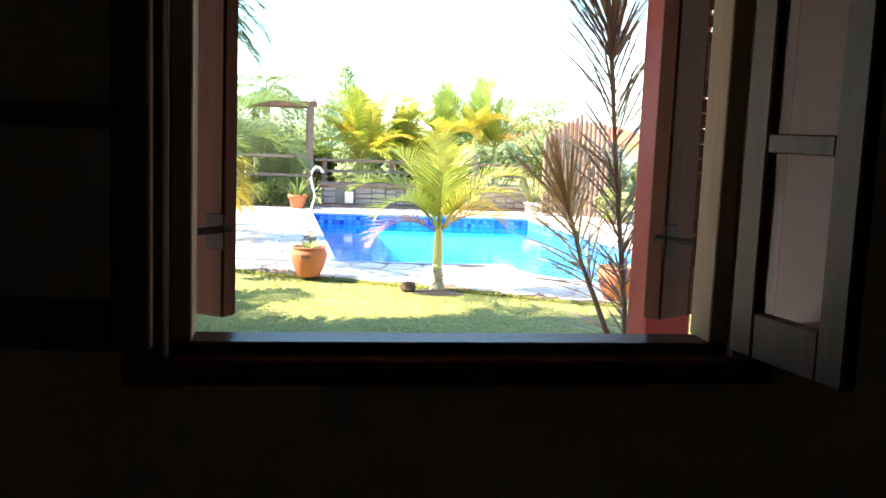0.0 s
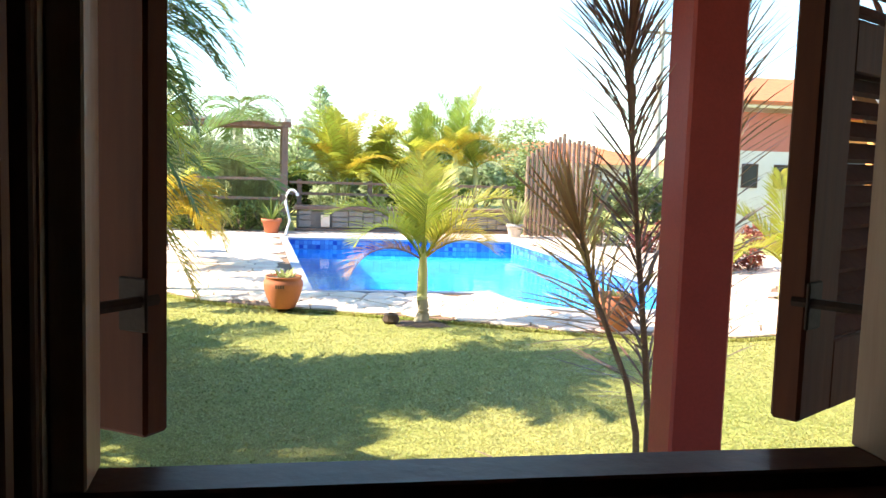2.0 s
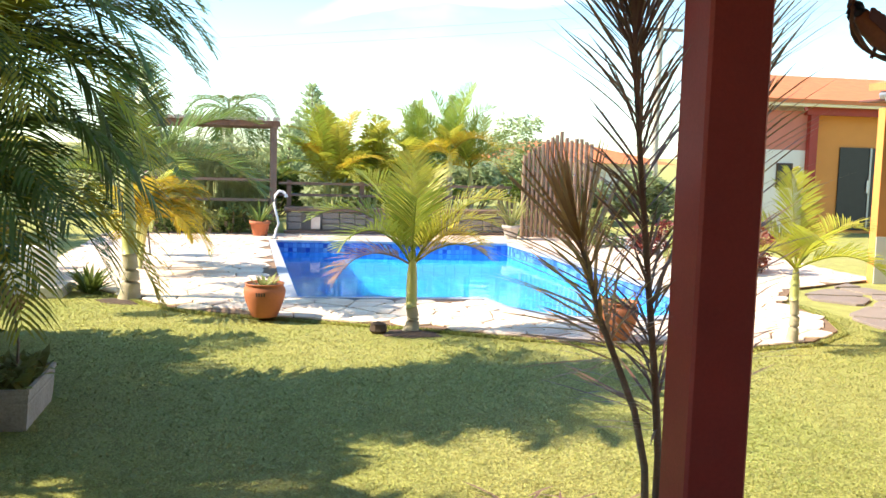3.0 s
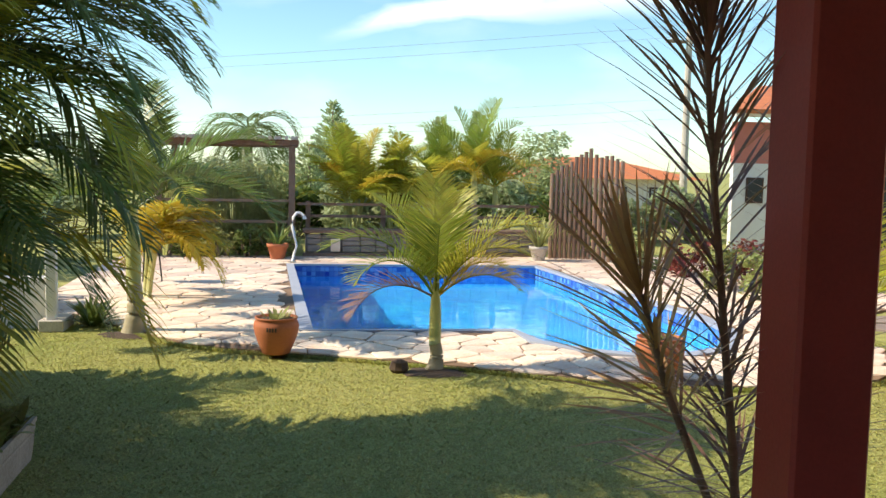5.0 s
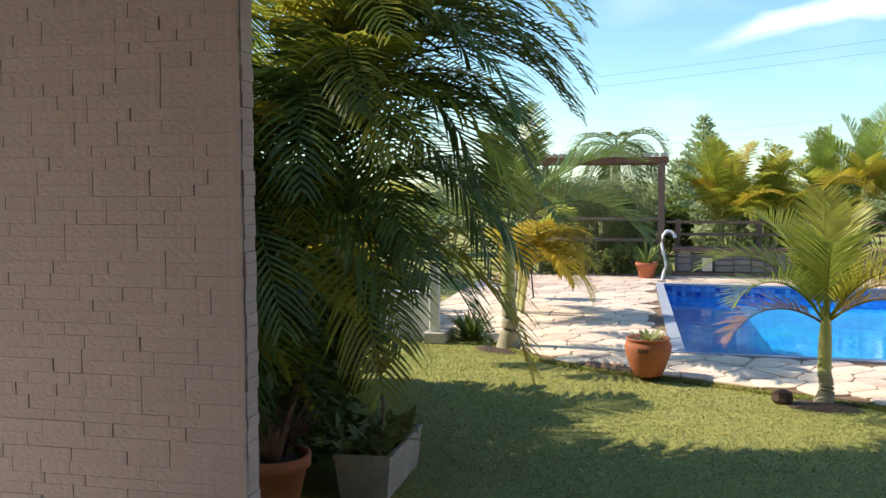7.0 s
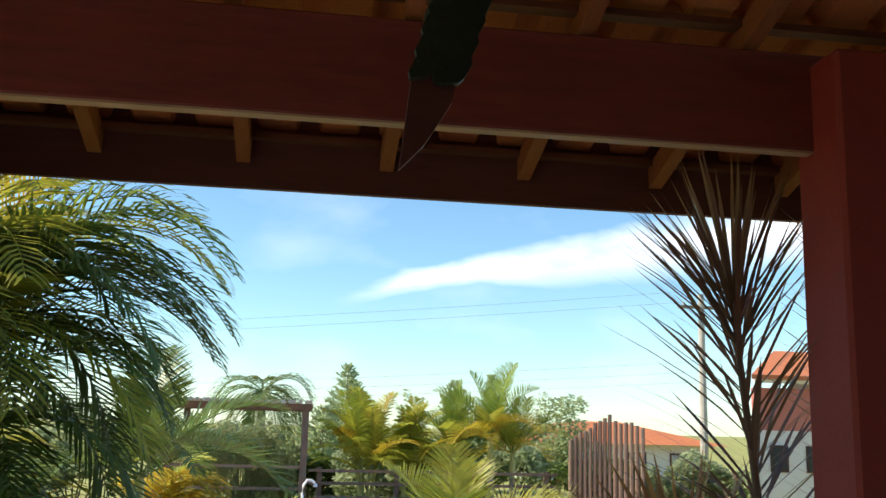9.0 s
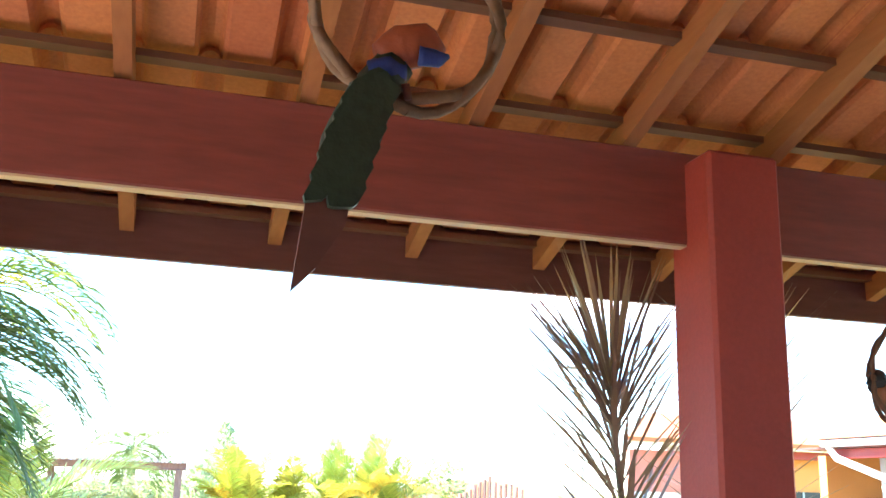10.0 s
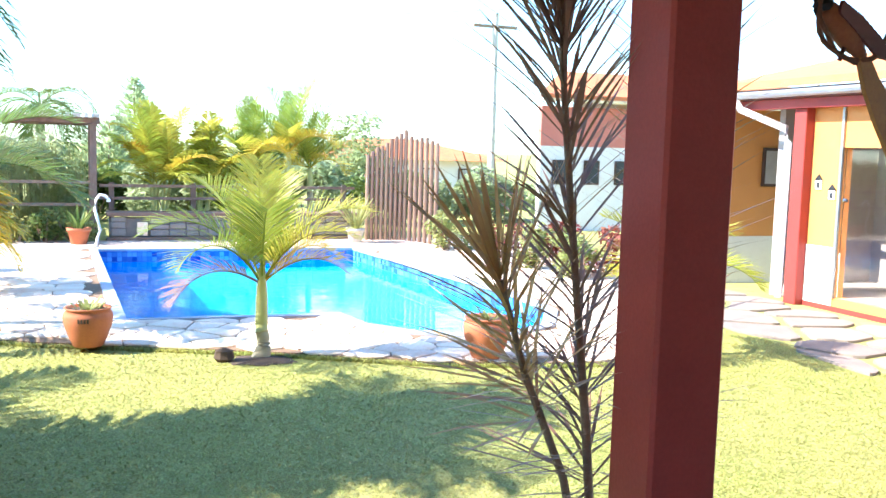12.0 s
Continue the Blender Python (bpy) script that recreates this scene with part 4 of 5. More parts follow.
def flared_pot(at, r, h, material, label, leaves, leaf_len, leafmat, seed):
    rng = random.Random(seed)
    pot = thing("flower_pot", at, label, "flower pot")
    part("bowl", lathe(bmesh.new(), [(r * 0.6, 0), (r * 0.66, h * 0.1), (r * 0.9, h * 0.78), (r, h * 0.8), (r * 1.02, h), (r * 0.9, h), (r * 0.85, h * 0.85)], 24), material, pot, smooth=True)
    part("soil", lathe(bmesh.new(), [(r * 0.8, h * 0.8), (r * 0.86, h * 0.9), (r * 0.2, h * 0.93)], 16), M_EARTH, pot)
    if leaves:
        bm = bmesh.new()
        for _ in range(leaves):
            a = rng.uniform(0, math.tau)
            blade(bm, (0.3 * r * math.cos(a), 0.3 * r * math.sin(a), h * 0.9), (math.cos(a), math.sin(a), rng.uniform(0.8, 3)), (-math.sin(a), math.cos(a), 0), leaf_len * rng.uniform(0.6, 1.1), 0.03, 0.7, 3)
        part("plant", bm, leafmat, pot)
    return pot


flared_pot((0.36, 16.75, 0.03), 0.19, 0.28, M_POT, "flared terracotta pot beside the pergola post", 30, 0.5, M_LEAF, 43)
flared_pot((5.02, 16.6, 0.03), 0.17, 0.27, M_WHITEPOT, "whitewashed flared pot with a leafy plant before the picket fence", 60, 0.75, M_LEAF_L, 44)
flared_pot((-1.35, 13.6, 0.45), 0.2, 0.32, M_POT, "terracotta pot raised on an iron stand behind the palm", 30, 0.35, M_LEAF, 45)
stand = thing("plant_stand", (-1.35, 13.6, 0.03), "thin iron stand under a terracotta pot", "plant stand")
for k in range(3):
    a = k * math.tau / 3
    part("leg", tube(bmesh.new(), [(0.16 * math.cos(a), 0.16 * math.sin(a), 0), (0.12 * math.cos(a), 0.12 * math.sin(a), 0.42)], 0.012, 6), M_BLACK, stand)
part("ring", tube(bmesh.new(), [(0.13 * math.cos(k * math.tau / 16), 0.13 * math.sin(k * math.tau / 16), 0.41) for k in range(17)], 0.01, 6), M_BLACK, stand)


def trough(at, lx, ly, h):
    tr = thing("planter", at, "stained grey-white concrete trough planter with a moulded rim on the lawn", "planter")
    bm = bmesh.new()
    t, b = [], []
    lay = [(0.80, 0.0), (0.86, 0.06), (0.92, h * 0.62), (0.90, h * 0.66), (0.95, h * 0.74), (0.95, h * 0.88), (1.0, h * 0.90), (1.0, h), (0.84, h), (0.82, h * 0.84)]
    rings = [[bm.verts.new((sx * lx / 2 * (1 - (1 - k) * 0.9), sy * (ly / 2 - (1 - k) * lx / 2 * 0.9), z)) for sx, sy in ((-1, -1), (1, -1), (1, 1), (-1, 1))] for k, z in lay]
    for a, c in zip(rings, rings[1:]):
        for i in range(4):
            bm.faces.new((a[i], a[(i + 1) % 4], c[(i + 1) % 4], c[i]))
    bm.faces.new(rings[0][::-1])
    bm.faces.new(rings[-1])
    part("trough", bm, M_TROUGH, tr)
    part("soil", boxed(-lx * 0.41, lx * 0.41, -ly * 0.44, ly * 0.44, h * 0.8, h * 0.88), M_EARTH, tr)
    rng = random.Random(51)
    bm = bmesh.new()
    for _ in range(170):
        a = rng.uniform(0, math.tau)
        p = (rng.uniform(-0.36, 0.36) * lx, rng.uniform(-0.42, 0.46) * ly, h * 0.86)
        blade(bm, p, (math.cos(a) * 0.7, math.sin(a) * 0.7, rng.uniform(0.4, 1.6)), (-math.sin(a), math.cos(a), 0), rng.uniform(0.09, 0.22), 0.05, 1.0, 3)
    part("foliage", bm, M_LEAF_L, tr, "broad green bedding leaves")
    part("stem", tube(bmesh.new(), [(0.0, 0.02, h * 0.8), (0.02, 0.0, h + 0.2), (0.0, 0.0, h + 0.38)], 0.009, 6), M_STEM, tr)
    bm = bmesh.new()
    for _ in range(46):
        a = rng.uniform(0, math.tau)
        blade(bm, (0.0, 0.0, h + 0.36), (math.cos(a), math.sin(a), rng.uniform(0.0, 2.4)), (-math.sin(a), math.cos(a), 0), rng.uniform(0.14, 0.26), 0.014, 0.3, 3)
    part("bronze_tuft", bm, M_DRAC2, tr, "bronze tuft of narrow leaves")
    return tr


trough((-1.04, 5.39, 0.0), 0.32, 0.72, 0.25)
for k, (px, py, s) in enumerate(((-1.46, 4.82, 0.20), (-1.86, 4.68, 0.18), (-1.62, 5.3, 0.17))):
    flared_pot((px, py, 0.0), s, 0.30, M_POT, "shaded terracotta pot with thin dry twiggy plant", 40, 0.45, M_FROND_B, 60 + k)
bm = bmesh.new()
lathe(bm, [(0.06, 0), (0.085, 0.03), (0.07, 0.09), (0.02, 0.11)], 9, (1.46, 7.84, 0.0))
solid("garden_stone", bm, M_EARTH, "small dark stone on the lawn beside a palm", "stone")

# ---- pergola, low walls, fences ----
perg = thing("pergola", (0, 0, 0), "brown timber pergola with pale canes across the top", "pergola")
for px, py in ((0.60, 17.5), (-1.75, 17.5), (0.60, 20.0), (-1.75, 20.0)):
    part("post", boxed(px - 0.06, px + 0.06, py - 0.06, py + 0.06, 0, 2.02, bevel=0.008), M_FENCE, perg)
for py in (17.5, 20.0):
    part("beam", boxed(-2.2, 0.72, py - 0.05, py + 0.05, 2.02, 2.13, bevel=0.006), M_FENCE, perg)
for px in (0.60, -1.75):
    part("side_beam", boxed(px - 0.05, px + 0.05, 17.56, 19.94, 2.025, 2.125), M_FENCE, perg)
for z in (0.62, 1.0):
    part("rail", boxed(-1.69, 0.54, 17.47, 17.53, z, z + 0.05), M_FENCE, perg)
cane = mesh_of(tube(bmesh.new(), [(0, -0.30, 0), (0, 2.9, 0)], [0.036, 0.030], 7), M_BAMBOO, name="cane")
for i in range(30):
    ob = new("cane", cane)
    ob.parent = perg
    ob.matrix_local = pose(-2.15 + i * 0.098 + 0.02 * math.sin(i * 2.1), 17.4, 2.158, 0.6 * math.sin(i * 1.3))

low = thing("garden_wall", (0, 0, 0), "low grey stone garden wall with dark timber coping", "wall")
low["kind"] = "structure"
part("core", boxed(0.85, 5.2, 17.32, 17.6, 0, 0.42), M_MORTAR, low)
part("coping", boxed(0.80, 5.25, 17.22, 17.66, 0.46, 0.53, bevel=0.01), M_FENCE, low, "dark timber coping")
part("footing", boxed(0.80, 5.25, 17.20, 17.315, 0.0, 0.10, bevel=0.01), M_FENCE, low, "dark timber footing")
part("relief_tile", boxed(1.30, 1.47, 17.195, 17.24, 0.13, 0.36, bevel=0.006), M_FLAG, low, "pale square stone")
railf = thing("rail_fence", (0, 0, 0), "dark horizontal timber rail fence behind the planting", "fence")
for px in (0.9, 2.3, 3.7, 5.1):
    part("post", boxed(px - 0.045, px + 0.045, 17.75, 17.84, 0, 1.02), M_FENCE, railf)
for z in (0.72, 0.94):
    part("rail", boxed(0.7, 5.3, 17.70, 17.745, z, z + 0.05), M_FENCE, railf)

fence = thing("picket_fence", (0, 0, 0), "tall fence of round weathered timber pickets", "fence")
rng = random.Random(61)
for i in range(15):
    f = i / 14
    if i < 9:
        px, py = 5.36 + 0.085 * i, 17.05 - 0.02 * i
        h = 1.62 + 0.06 * i + rng.uniform(-0.04, 0.04)
    else:
        px, py = 6.10 + 0.05 * (i - 9), 16.75 - 0.14 * (i - 9)
        h = 2.0 - 0.03 * (i - 9) + rng.uniform(-0.06, 0.06)
    part("picket", tube(bmesh.new(), [(px, py, 0), (px, py, h * 0.5), (px + 0.005, py, h)], [0.042, 0.041, 0.038], 8), M_FENCE, fence)
part("rail", boxed(5.33, 6.1, 17.10, 17.14, 1.2, 1.27), M_FENCE, fence)

shower = thing("garden_shower", (0.61, 16.15, 0.045), "crooked pale pipe of a poolside shower", "shower")
part("pipe", tube(bmesh.new(), [(0, 0, 0), (0.03, 0, 0.15), (0.07, 0, 0.28), (0.03, 0, 0.45), (-0.01, 0, 0.62), (0.01, 0, 0.76), (0.07, 0, 0.84), (0.14, 0, 0.83), (0.18, 0, 0.79)], 0.024, 10), M_PVC, shower, smooth=True)
part("shower_head", lathe(bmesh.new(), [(0.03, 0), (0.035, 0.02), (0.018, 0.06)], 12, (0.20, 0, 0.73)), M_PVC, shower)
part("base_plate", lathe(bmesh.new(), [(0.07, 0), (0.07, 0.012), (0.03, 0.02)], 14), M_GREYMETAL, shower)

lw = thing("low_wall", (0, 0, 0), "low white masonry wall at the lawn's edge", "wall")
lw["kind"] = "structure"
part("wall", boxed(-3.6, -1.86, 10.1, 10.28, 0, 0.52, bevel=0.01), M_WHITE, lw)
part("pillar", boxed(-1.90, -1.66, 9.86, 10.34, 0, 0.12, bevel=0.01), M_WHITEPOT, lw)
part("post", boxed(-1.84, -1.74, 9.92, 10.02, 0.12, 0.85, bevel=0.008), M_WHITE, lw)

# ---- planting ----


def bush(at, label, seed, clumps, leaves, size, material, name="shrub"):
    rng = random.Random(seed)
    b = thing(name, at, label, "shrub")
    bm = bmesh.new()
    for c in clumps:
        tube(bm, [(c[0] * 0.3, c[1] * 0.3, 0), (c[0] * 0.8, c[1] * 0.8, c[2] * 0.6), (c[0], c[1], c[2])], [0.02, 0.014, 0.006], 5)
    part("stem", bm, M_STEM, b)
    leafy("foliage", b, leaf_cloud(rng, clumps, leaves, size), material)
    return b


def clump_set(seed, n, w, d, z0, z1, r):
    rng = random.Random(seed)
    return [(rng.uniform(-w, w), rng.uniform(-d, d), rng.uniform(z0, z1), r * rng.uniform(0.6, 1.2), r * rng.uniform(0.6, 1.2), r * rng.uniform(0.5, 1.1)) for _ in range(n)]


for i in range(5):
    bush((-1.6 + i * 0.48, 17.15, 0), "low leafy green shrub under the pergola", 70 + i, clump_set(70 + i, 8, 0.3, 0.18, 0.12, 0.5, 0.17), 700, 0.04, M_LEAF if i % 2 else M_LEAF_L)


def reeds(at, label, seed, n, w, d, h):
    rng = random.Random(seed)
    r = thing("bamboo_clump", at, label, "plant")
    bm, lv = bmesh.new(), bmesh.new()
    for _ in range(n):
        x, y, hh = rng.uniform(-w, w), rng.uniform(-d, d), h * rng.uniform(0.6, 1.0)
        lx, ly = rng.uniform(-0.15, 0.15), rng.uniform(-0.1, 0.1)
        tube(bm, [(x, y, 0), (x + lx, y + ly, hh)], [0.01, 0.004], 4, cap=False)
        for k in range(16):
            f = rng.uniform(0.25, 1)
            a = rng.uniform(0, math.tau)
            blade(lv, (x + lx * f, y + ly * f, hh * f), (math.cos(a), math.sin(a), rng.uniform(-0.2, 0.9)), (-math.sin(a), math.cos(a), 0), rng.uniform(0.09, 0.2), 0.018, 0.7, 2)
    part("cane_stand", bm, M_REED, r)["kind"] = "stuff"
    part("foliage", lv, M_REED, r)["kind"] = "stuff"
    return r


reeds((-0.95, 18.1, 0), "airy pale green bamboo clump inside the pergola", 81, 230, 0.75, 0.35, 1.8)
reeds((0.05, 18.2, 0), "airy pale green bamboo clump inside the pergola", 82, 170, 0.4, 0.35, 1.65)


def conifer(at, h, r, seed, label):
    """A pointed tree: whorls of upswept branches, each set with short needle sprays."""
    rng = random.Random(seed)
    t = thing("conifer", at, label, "tree")
    part("trunk", tube(bmesh.new(), [(0, 0, 0), (0, 0, h * 0.97)], [0.09, 0.012], 8), M_STEM, t)
    vs, fs = [], []
    z = 0.15
    while z < h * 0.985:
        f = z / h
        reach = r * (1 - f) ** 0.8 * rng.uniform(0.8, 1.1) + 0.05
        for b in range(9):
            a = rng.uniform(0, math.tau)
            out = Vector((math.cos(a), math.sin(a), rng.uniform(0.25, 0.7))).normalized()
            ln = reach * rng.uniform(0.6, 1.15)
            k = max(5, int(ln * 26))
            for q in range(k):
                p = Vector((0, 0, z)) + out * ln * (0.2 + 0.8 * q / k)
                d = (out + Vector((rng.uniform(-0.8, 0.8), rng.uniform(-0.8, 0.8), rng.uniform(-0.3, 0.8)))).normalized()
                w = d.cross(Vector((rng.uniform(-1, 1), rng.uniform(-1, 1), 0.3))).normalized() * 0.026
                g = rng.uniform(0.09, 0.17)
                o = len(vs)
                vs += [p, p + d * g * 0.5 + w, p + d * g, p + d * g * 0.5 - w]
                fs.append((o, o + 1, o + 2, o + 3))
        z += 0.085
    me = bpy.data.meshes.new("needles")
    me.from_pydata(vs, [], fs)
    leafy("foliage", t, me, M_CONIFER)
    return t


conifer((1.72, 26.0, 0), 3.35, 1.25, 91, "conical conifer beyond the garden wall, haze put into its colour")
conifer((1.05, 24.0, 0), 2.2, 1.4, 92, "dense dark green conifer beyond the garden wall")
conifer((4.9, 27.5, 0), 3.1, 1.2, 93, "hazy green conifer behind the palms")
conifer((5.9, 27.0, 0), 3.3, 1.0, 96, "hazy green conifer behind the palms")
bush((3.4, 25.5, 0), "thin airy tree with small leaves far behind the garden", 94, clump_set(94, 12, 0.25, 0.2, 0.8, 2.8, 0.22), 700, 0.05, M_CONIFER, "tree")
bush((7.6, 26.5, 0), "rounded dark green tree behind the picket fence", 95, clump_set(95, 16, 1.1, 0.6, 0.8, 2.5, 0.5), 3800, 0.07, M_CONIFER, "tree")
for i in range(15):
    x = -9 + i * 1.6
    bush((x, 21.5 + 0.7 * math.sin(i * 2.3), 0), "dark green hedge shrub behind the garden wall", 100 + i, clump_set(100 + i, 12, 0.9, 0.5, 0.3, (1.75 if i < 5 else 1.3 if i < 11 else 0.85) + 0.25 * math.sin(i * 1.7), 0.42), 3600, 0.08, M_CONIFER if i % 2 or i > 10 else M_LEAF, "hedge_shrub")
for i in range(5):
    bush((-6.4 - 0.3 * i, 6.0 + i * 2.6, 0), "tall dark shrub at the garden's side", 120 + i, clump_set(120 + i, 16, 0.7, 1.1, 0.4, 1.7, 0.5), 2600, 0.08, M_LEAF, "hedge_shrub")
for i, (x, y, mt) in enumerate(((6.3, 15.3, M_LEAF_L), (6.9, 14.4, M_LEAF_R), (7.3, 13.2, M_LEAF_R), (6.7, 12.8, M_LEAF_L), (7.4, 11.9, M_LEAF_R), (6.75, 11.6, M_LEAF_L))):
    bush((x, y, 0.02), "low red-leaved shrub in the bed beside the pool" if mt is M_LEAF_R else "low pale green shrub in the bed beside the pool", 130 + i,
         clump_set(130 + i, 8, 0.3, 0.3, 0.12, 0.55, 0.2), 800, 0.05, mt)
for i in range(6):
    bush((-4.3 + 0.25 * math.sin(i * 1.9), 10.6 + i * 1.25, 0), "dense dark shrub at the garden's side", 150 + i, clump_set(150 + i, 14, 0.5, 0.55, 0.3, 1.35, 0.42), 2400, 0.06, M_LEAF, "hedge_shrub")
# added shrubs that stand in for the deep shade behind the planter
for i, (x, y) in enumerate(((-2.15, 5.75), (-1.95, 6.6), (-2.2, 7.6), (-1.75, 5.35))):
    bush((x, y, 0), "dense shrub added as dark backing for the shade under the areca palms", 160 + i, clump_set(160 + i, 14, 0.38, 0.4, 0.15, 1.0 if i < 3 else 0.55, 0.3), 2600, 0.06, M_LEAF, "hedge_shrub")
# strap plant by the swollen palm
rng = random.Random(140)
lily = thing("strap_plant", (-1.45, 10.25, 0), "clump of bright green strap leaves", "plant")
bm = bmesh.new()
for _ in range(70):
    a = rng.uniform(0, math.tau)
    blade(bm, (0.06 * math.cos(a), 0.06 * math.sin(a), 0), (math.cos(a), math.sin(a), rng.uniform(0.5, 2.2)), (-math.sin(a), math.cos(a), 0), rng.uniform(0.25, 0.45), 0.035, 0.9, 3)
part("leaves", bm, M_LEAF, lily)

# ---- the neighbouring wing by the path (wall x = 8.5) ----
wing = thing("house_wing", (0, 0, 0), "single-storey orange house wing with red trim and clay roof", "house")
bm = bmesh.new()
box(bm, 8.55, 8.70, 8.72, 9.38, 0.0, 2.42)
box(bm, 8.55, 8.70, 4.0, 7.60, 0.0, 2.42)
box(bm, 8.55, 8.70, 7.60, 8.72, 1.90, 2.42)
box(bm, 8.55, 8.70, 7.60, 8.72, 0.0, 0.16)
part("wall", bm, M_ORANGE, wing, "orange painted wall")
part("skirting", boxed(8.535, 8.549, 4.0, 9.2, 0.0, 0.06), M_RED, wing)
for a, b in ((4.0, 7.60), (8.74, 9.20)):
    part("dado", boxed(8.541, 8.5495, a, b, 0.062, 0.74), M_WHITE, wing, "white painted dado")
part("dado", boxed(8.72, 13.0, 10.99, 10.9995, 0.0, 0.66), M_WHITE, wing, "white painted dado")
part("corner_column", boxed(8.42, 8.56, 9.20, 9.40, 0.0, 2.36, bevel=0.008), M_RED, wing, "oxide-red corner column")
bm = bmesh.new()
box(bm, 8.72, 13.0, 11.0, 11.15, 0.0, 2.42)
part("recess_wall", bm, M_ORANGE, wing, "orange wall set back under the eave")
wdw = part("window", boxed(9.30, 9.66, 10.96, 10.995, 1.36, 1.90, bevel=0.004), M_DARKWOOD, wing, "small dark framed window")
part("pane", boxed(9.34, 9.62, 10.948, 10.956, 1.40, 1.86), M_DARKROOM, wdw)
part("eave_beam", boxed(8.36, 8.52, 3.9, 10.35, 2.36, 2.47), M_RED, wing, "oxide-red eave beam")
part("soffit", boxed(8.30, 13.0, 3.9, 11.0, 2.475, 2.50), M_FASCIA, wing)
part("gutter", tube(bmesh.new(), [(8.24, 3.9, 2.54), (8.24, 10.42, 2.54)], 0.055, 10), M_GREYMETAL, wing, "grey sheet-metal gutter")
part("downpipe", tube(bmesh.new(), [(8.24, 10.30, 2.50), (8.26, 10.2, 2.36), (8.40, 9.52, 2.12), (8.42, 9.48, 1.95), (8.42, 9.48, 0.06)], 0.045, 10), M_PVC, wing, "white downpipe", smooth=True)
# glass door with the bathroom behind
door = part("glass_door", boxed(8.58, 8.60, 7.62, 8.70, 0.17, 1.89), M_GLASS, wing, "clear glass door")
door.visible_shadow = False
part("door_knob", lathe(bmesh.new(), [(0.035, 0), (0.035, 0.02), (0.02, 0.04)], 12, (8.55, 8.64, 1.28)), M_CHROME, door, "bright metal knob")
bm = bmesh.new()
box(bm, 10.3, 10.4, 6.4, 10.0, 0.0, 2.4)
box(bm, 8.72, 10.3, 9.9, 10.0, 0.0, 2.4)
box(bm, 8.72, 10.3, 6.4, 6.5, 0.0, 2.4)
box(bm, 8.72, 10.3, 6.5, 9.9, 0.02, 0.15)
part("bathroom_shell", bm, M_DARKROOM, wing, "grey-brown tiled bathroom behind the glass")
part("front_pilaster", boxed(8.52, 8.545, 8.70, 8.735, 0.16, 2.36), M_GREYMETAL, wing)
bm = bmesh.new()
va = [bm.verts.new(p) for p in ((8.16, 3.6, 2.60), (8.16, 10.6, 2.60), (13.2, 10.6, 3.75), (13.2, 3.6, 3.75))]
vb = [bm.verts.new((v.co.x, v.co.y, v.co.z + 0.09)) for v in va]
bm.faces.new(va[::-1])
bm.faces.new(vb)
for i in range(4):
    bm.faces.new((va[i], va[(i + 1) % 4], vb[(i + 1) % 4], vb[i]))
part("roof", bm, M_TERRA, wing, "clay tiled roof")
basin = thing("washbasin", (9.6, 8.15, 0.15), "white pedestal washbasin behind the glass door", "washbasin")
part("pedestal", lathe(bmesh.new(), [(0.12, 0), (0.09, 0.1), (0.08, 0.6), (0.12, 0.7)], 16), M_CERAMIC, basin, smooth=True)
part("bowl", lathe(bmesh.new(), [(0.12, 0.68), (0.25, 0.74), (0.27, 0.84), (0.25, 0.85), (0.2, 0.78)], 24), M_CERAMIC, basin, smooth=True)
wc = thing("toilet", (9.7, 7.72, 0.15), "white ceramic toilet behind the glass door", "toilet")
part("bowl", lathe(bmesh.new(), [(0.12, 0), (0.11, 0.2), (0.2, 0.36), (0.2, 0.40)], 20), M_CERAMIC, wc, smooth=True)
part("tank", boxed(0.14, 0.34, -0.2, 0.2, 0.40, 0.78, bevel=0.02), M_CERAMIC, wc)
mirror = thing("round_mirror", (9.90, 8.55, 1.42), "round dark-rimmed mirror on the bathroom wall", "mirror")
part("rim", lathe(bmesh.new(), [(0.22, 0), (0.22, 0.03), (0.19, 0.03)], 28), M_BLACK, mirror)
part("glass", lathe(bmesh.new(), [(0.185, 0.031), (0.185, 0.035)], 28), M_CHROME, mirror)
mirror.matrix_world = pose(10.27, 8.75, 1.45, 0, -90, 0)


def plaque(at, s, turn):
    p = thing("wall_plaque", at, "small house-shaped ornament on the orange wall", "ornament", "house plaques", turn)
    bm = bmesh.new()
    box(bm, -0.06 * s, 0.06 * s, -0.012, 0, -0.09 * s, 0.04 * s, bevel=0.003)
    part("body", bm, M_WHITE, p)
    bm = bmesh.new()
    v = [bm.verts.new((a * s, b, c * s)) for b in (-0.016, 0) for a, c in ((-0.075, 0.04), (0.075, 0.04), (0, 0.12))]
    bm.faces.new(v[:3])
    bm.faces.new(v[5:2:-1])
    for i in range(3):
        bm.faces.new((v[i], v[(i + 1) % 3], v[3 + (i + 1) % 3], v[3 + i]))
    part("gable", bm, M_BLACK, p)
    part("door", boxed(-0.02 * s, 0.02 * s, -0.018, -0.0125, -0.07 * s, 0.01 * s), M_BLACK, p)
    return p


for k, (yy, zz) in enumerate(((9.28, 1.63), (9.06, 1.48), (8.84, 1.37))):
    plaque((8.547, yy, zz), 0.85, -90)

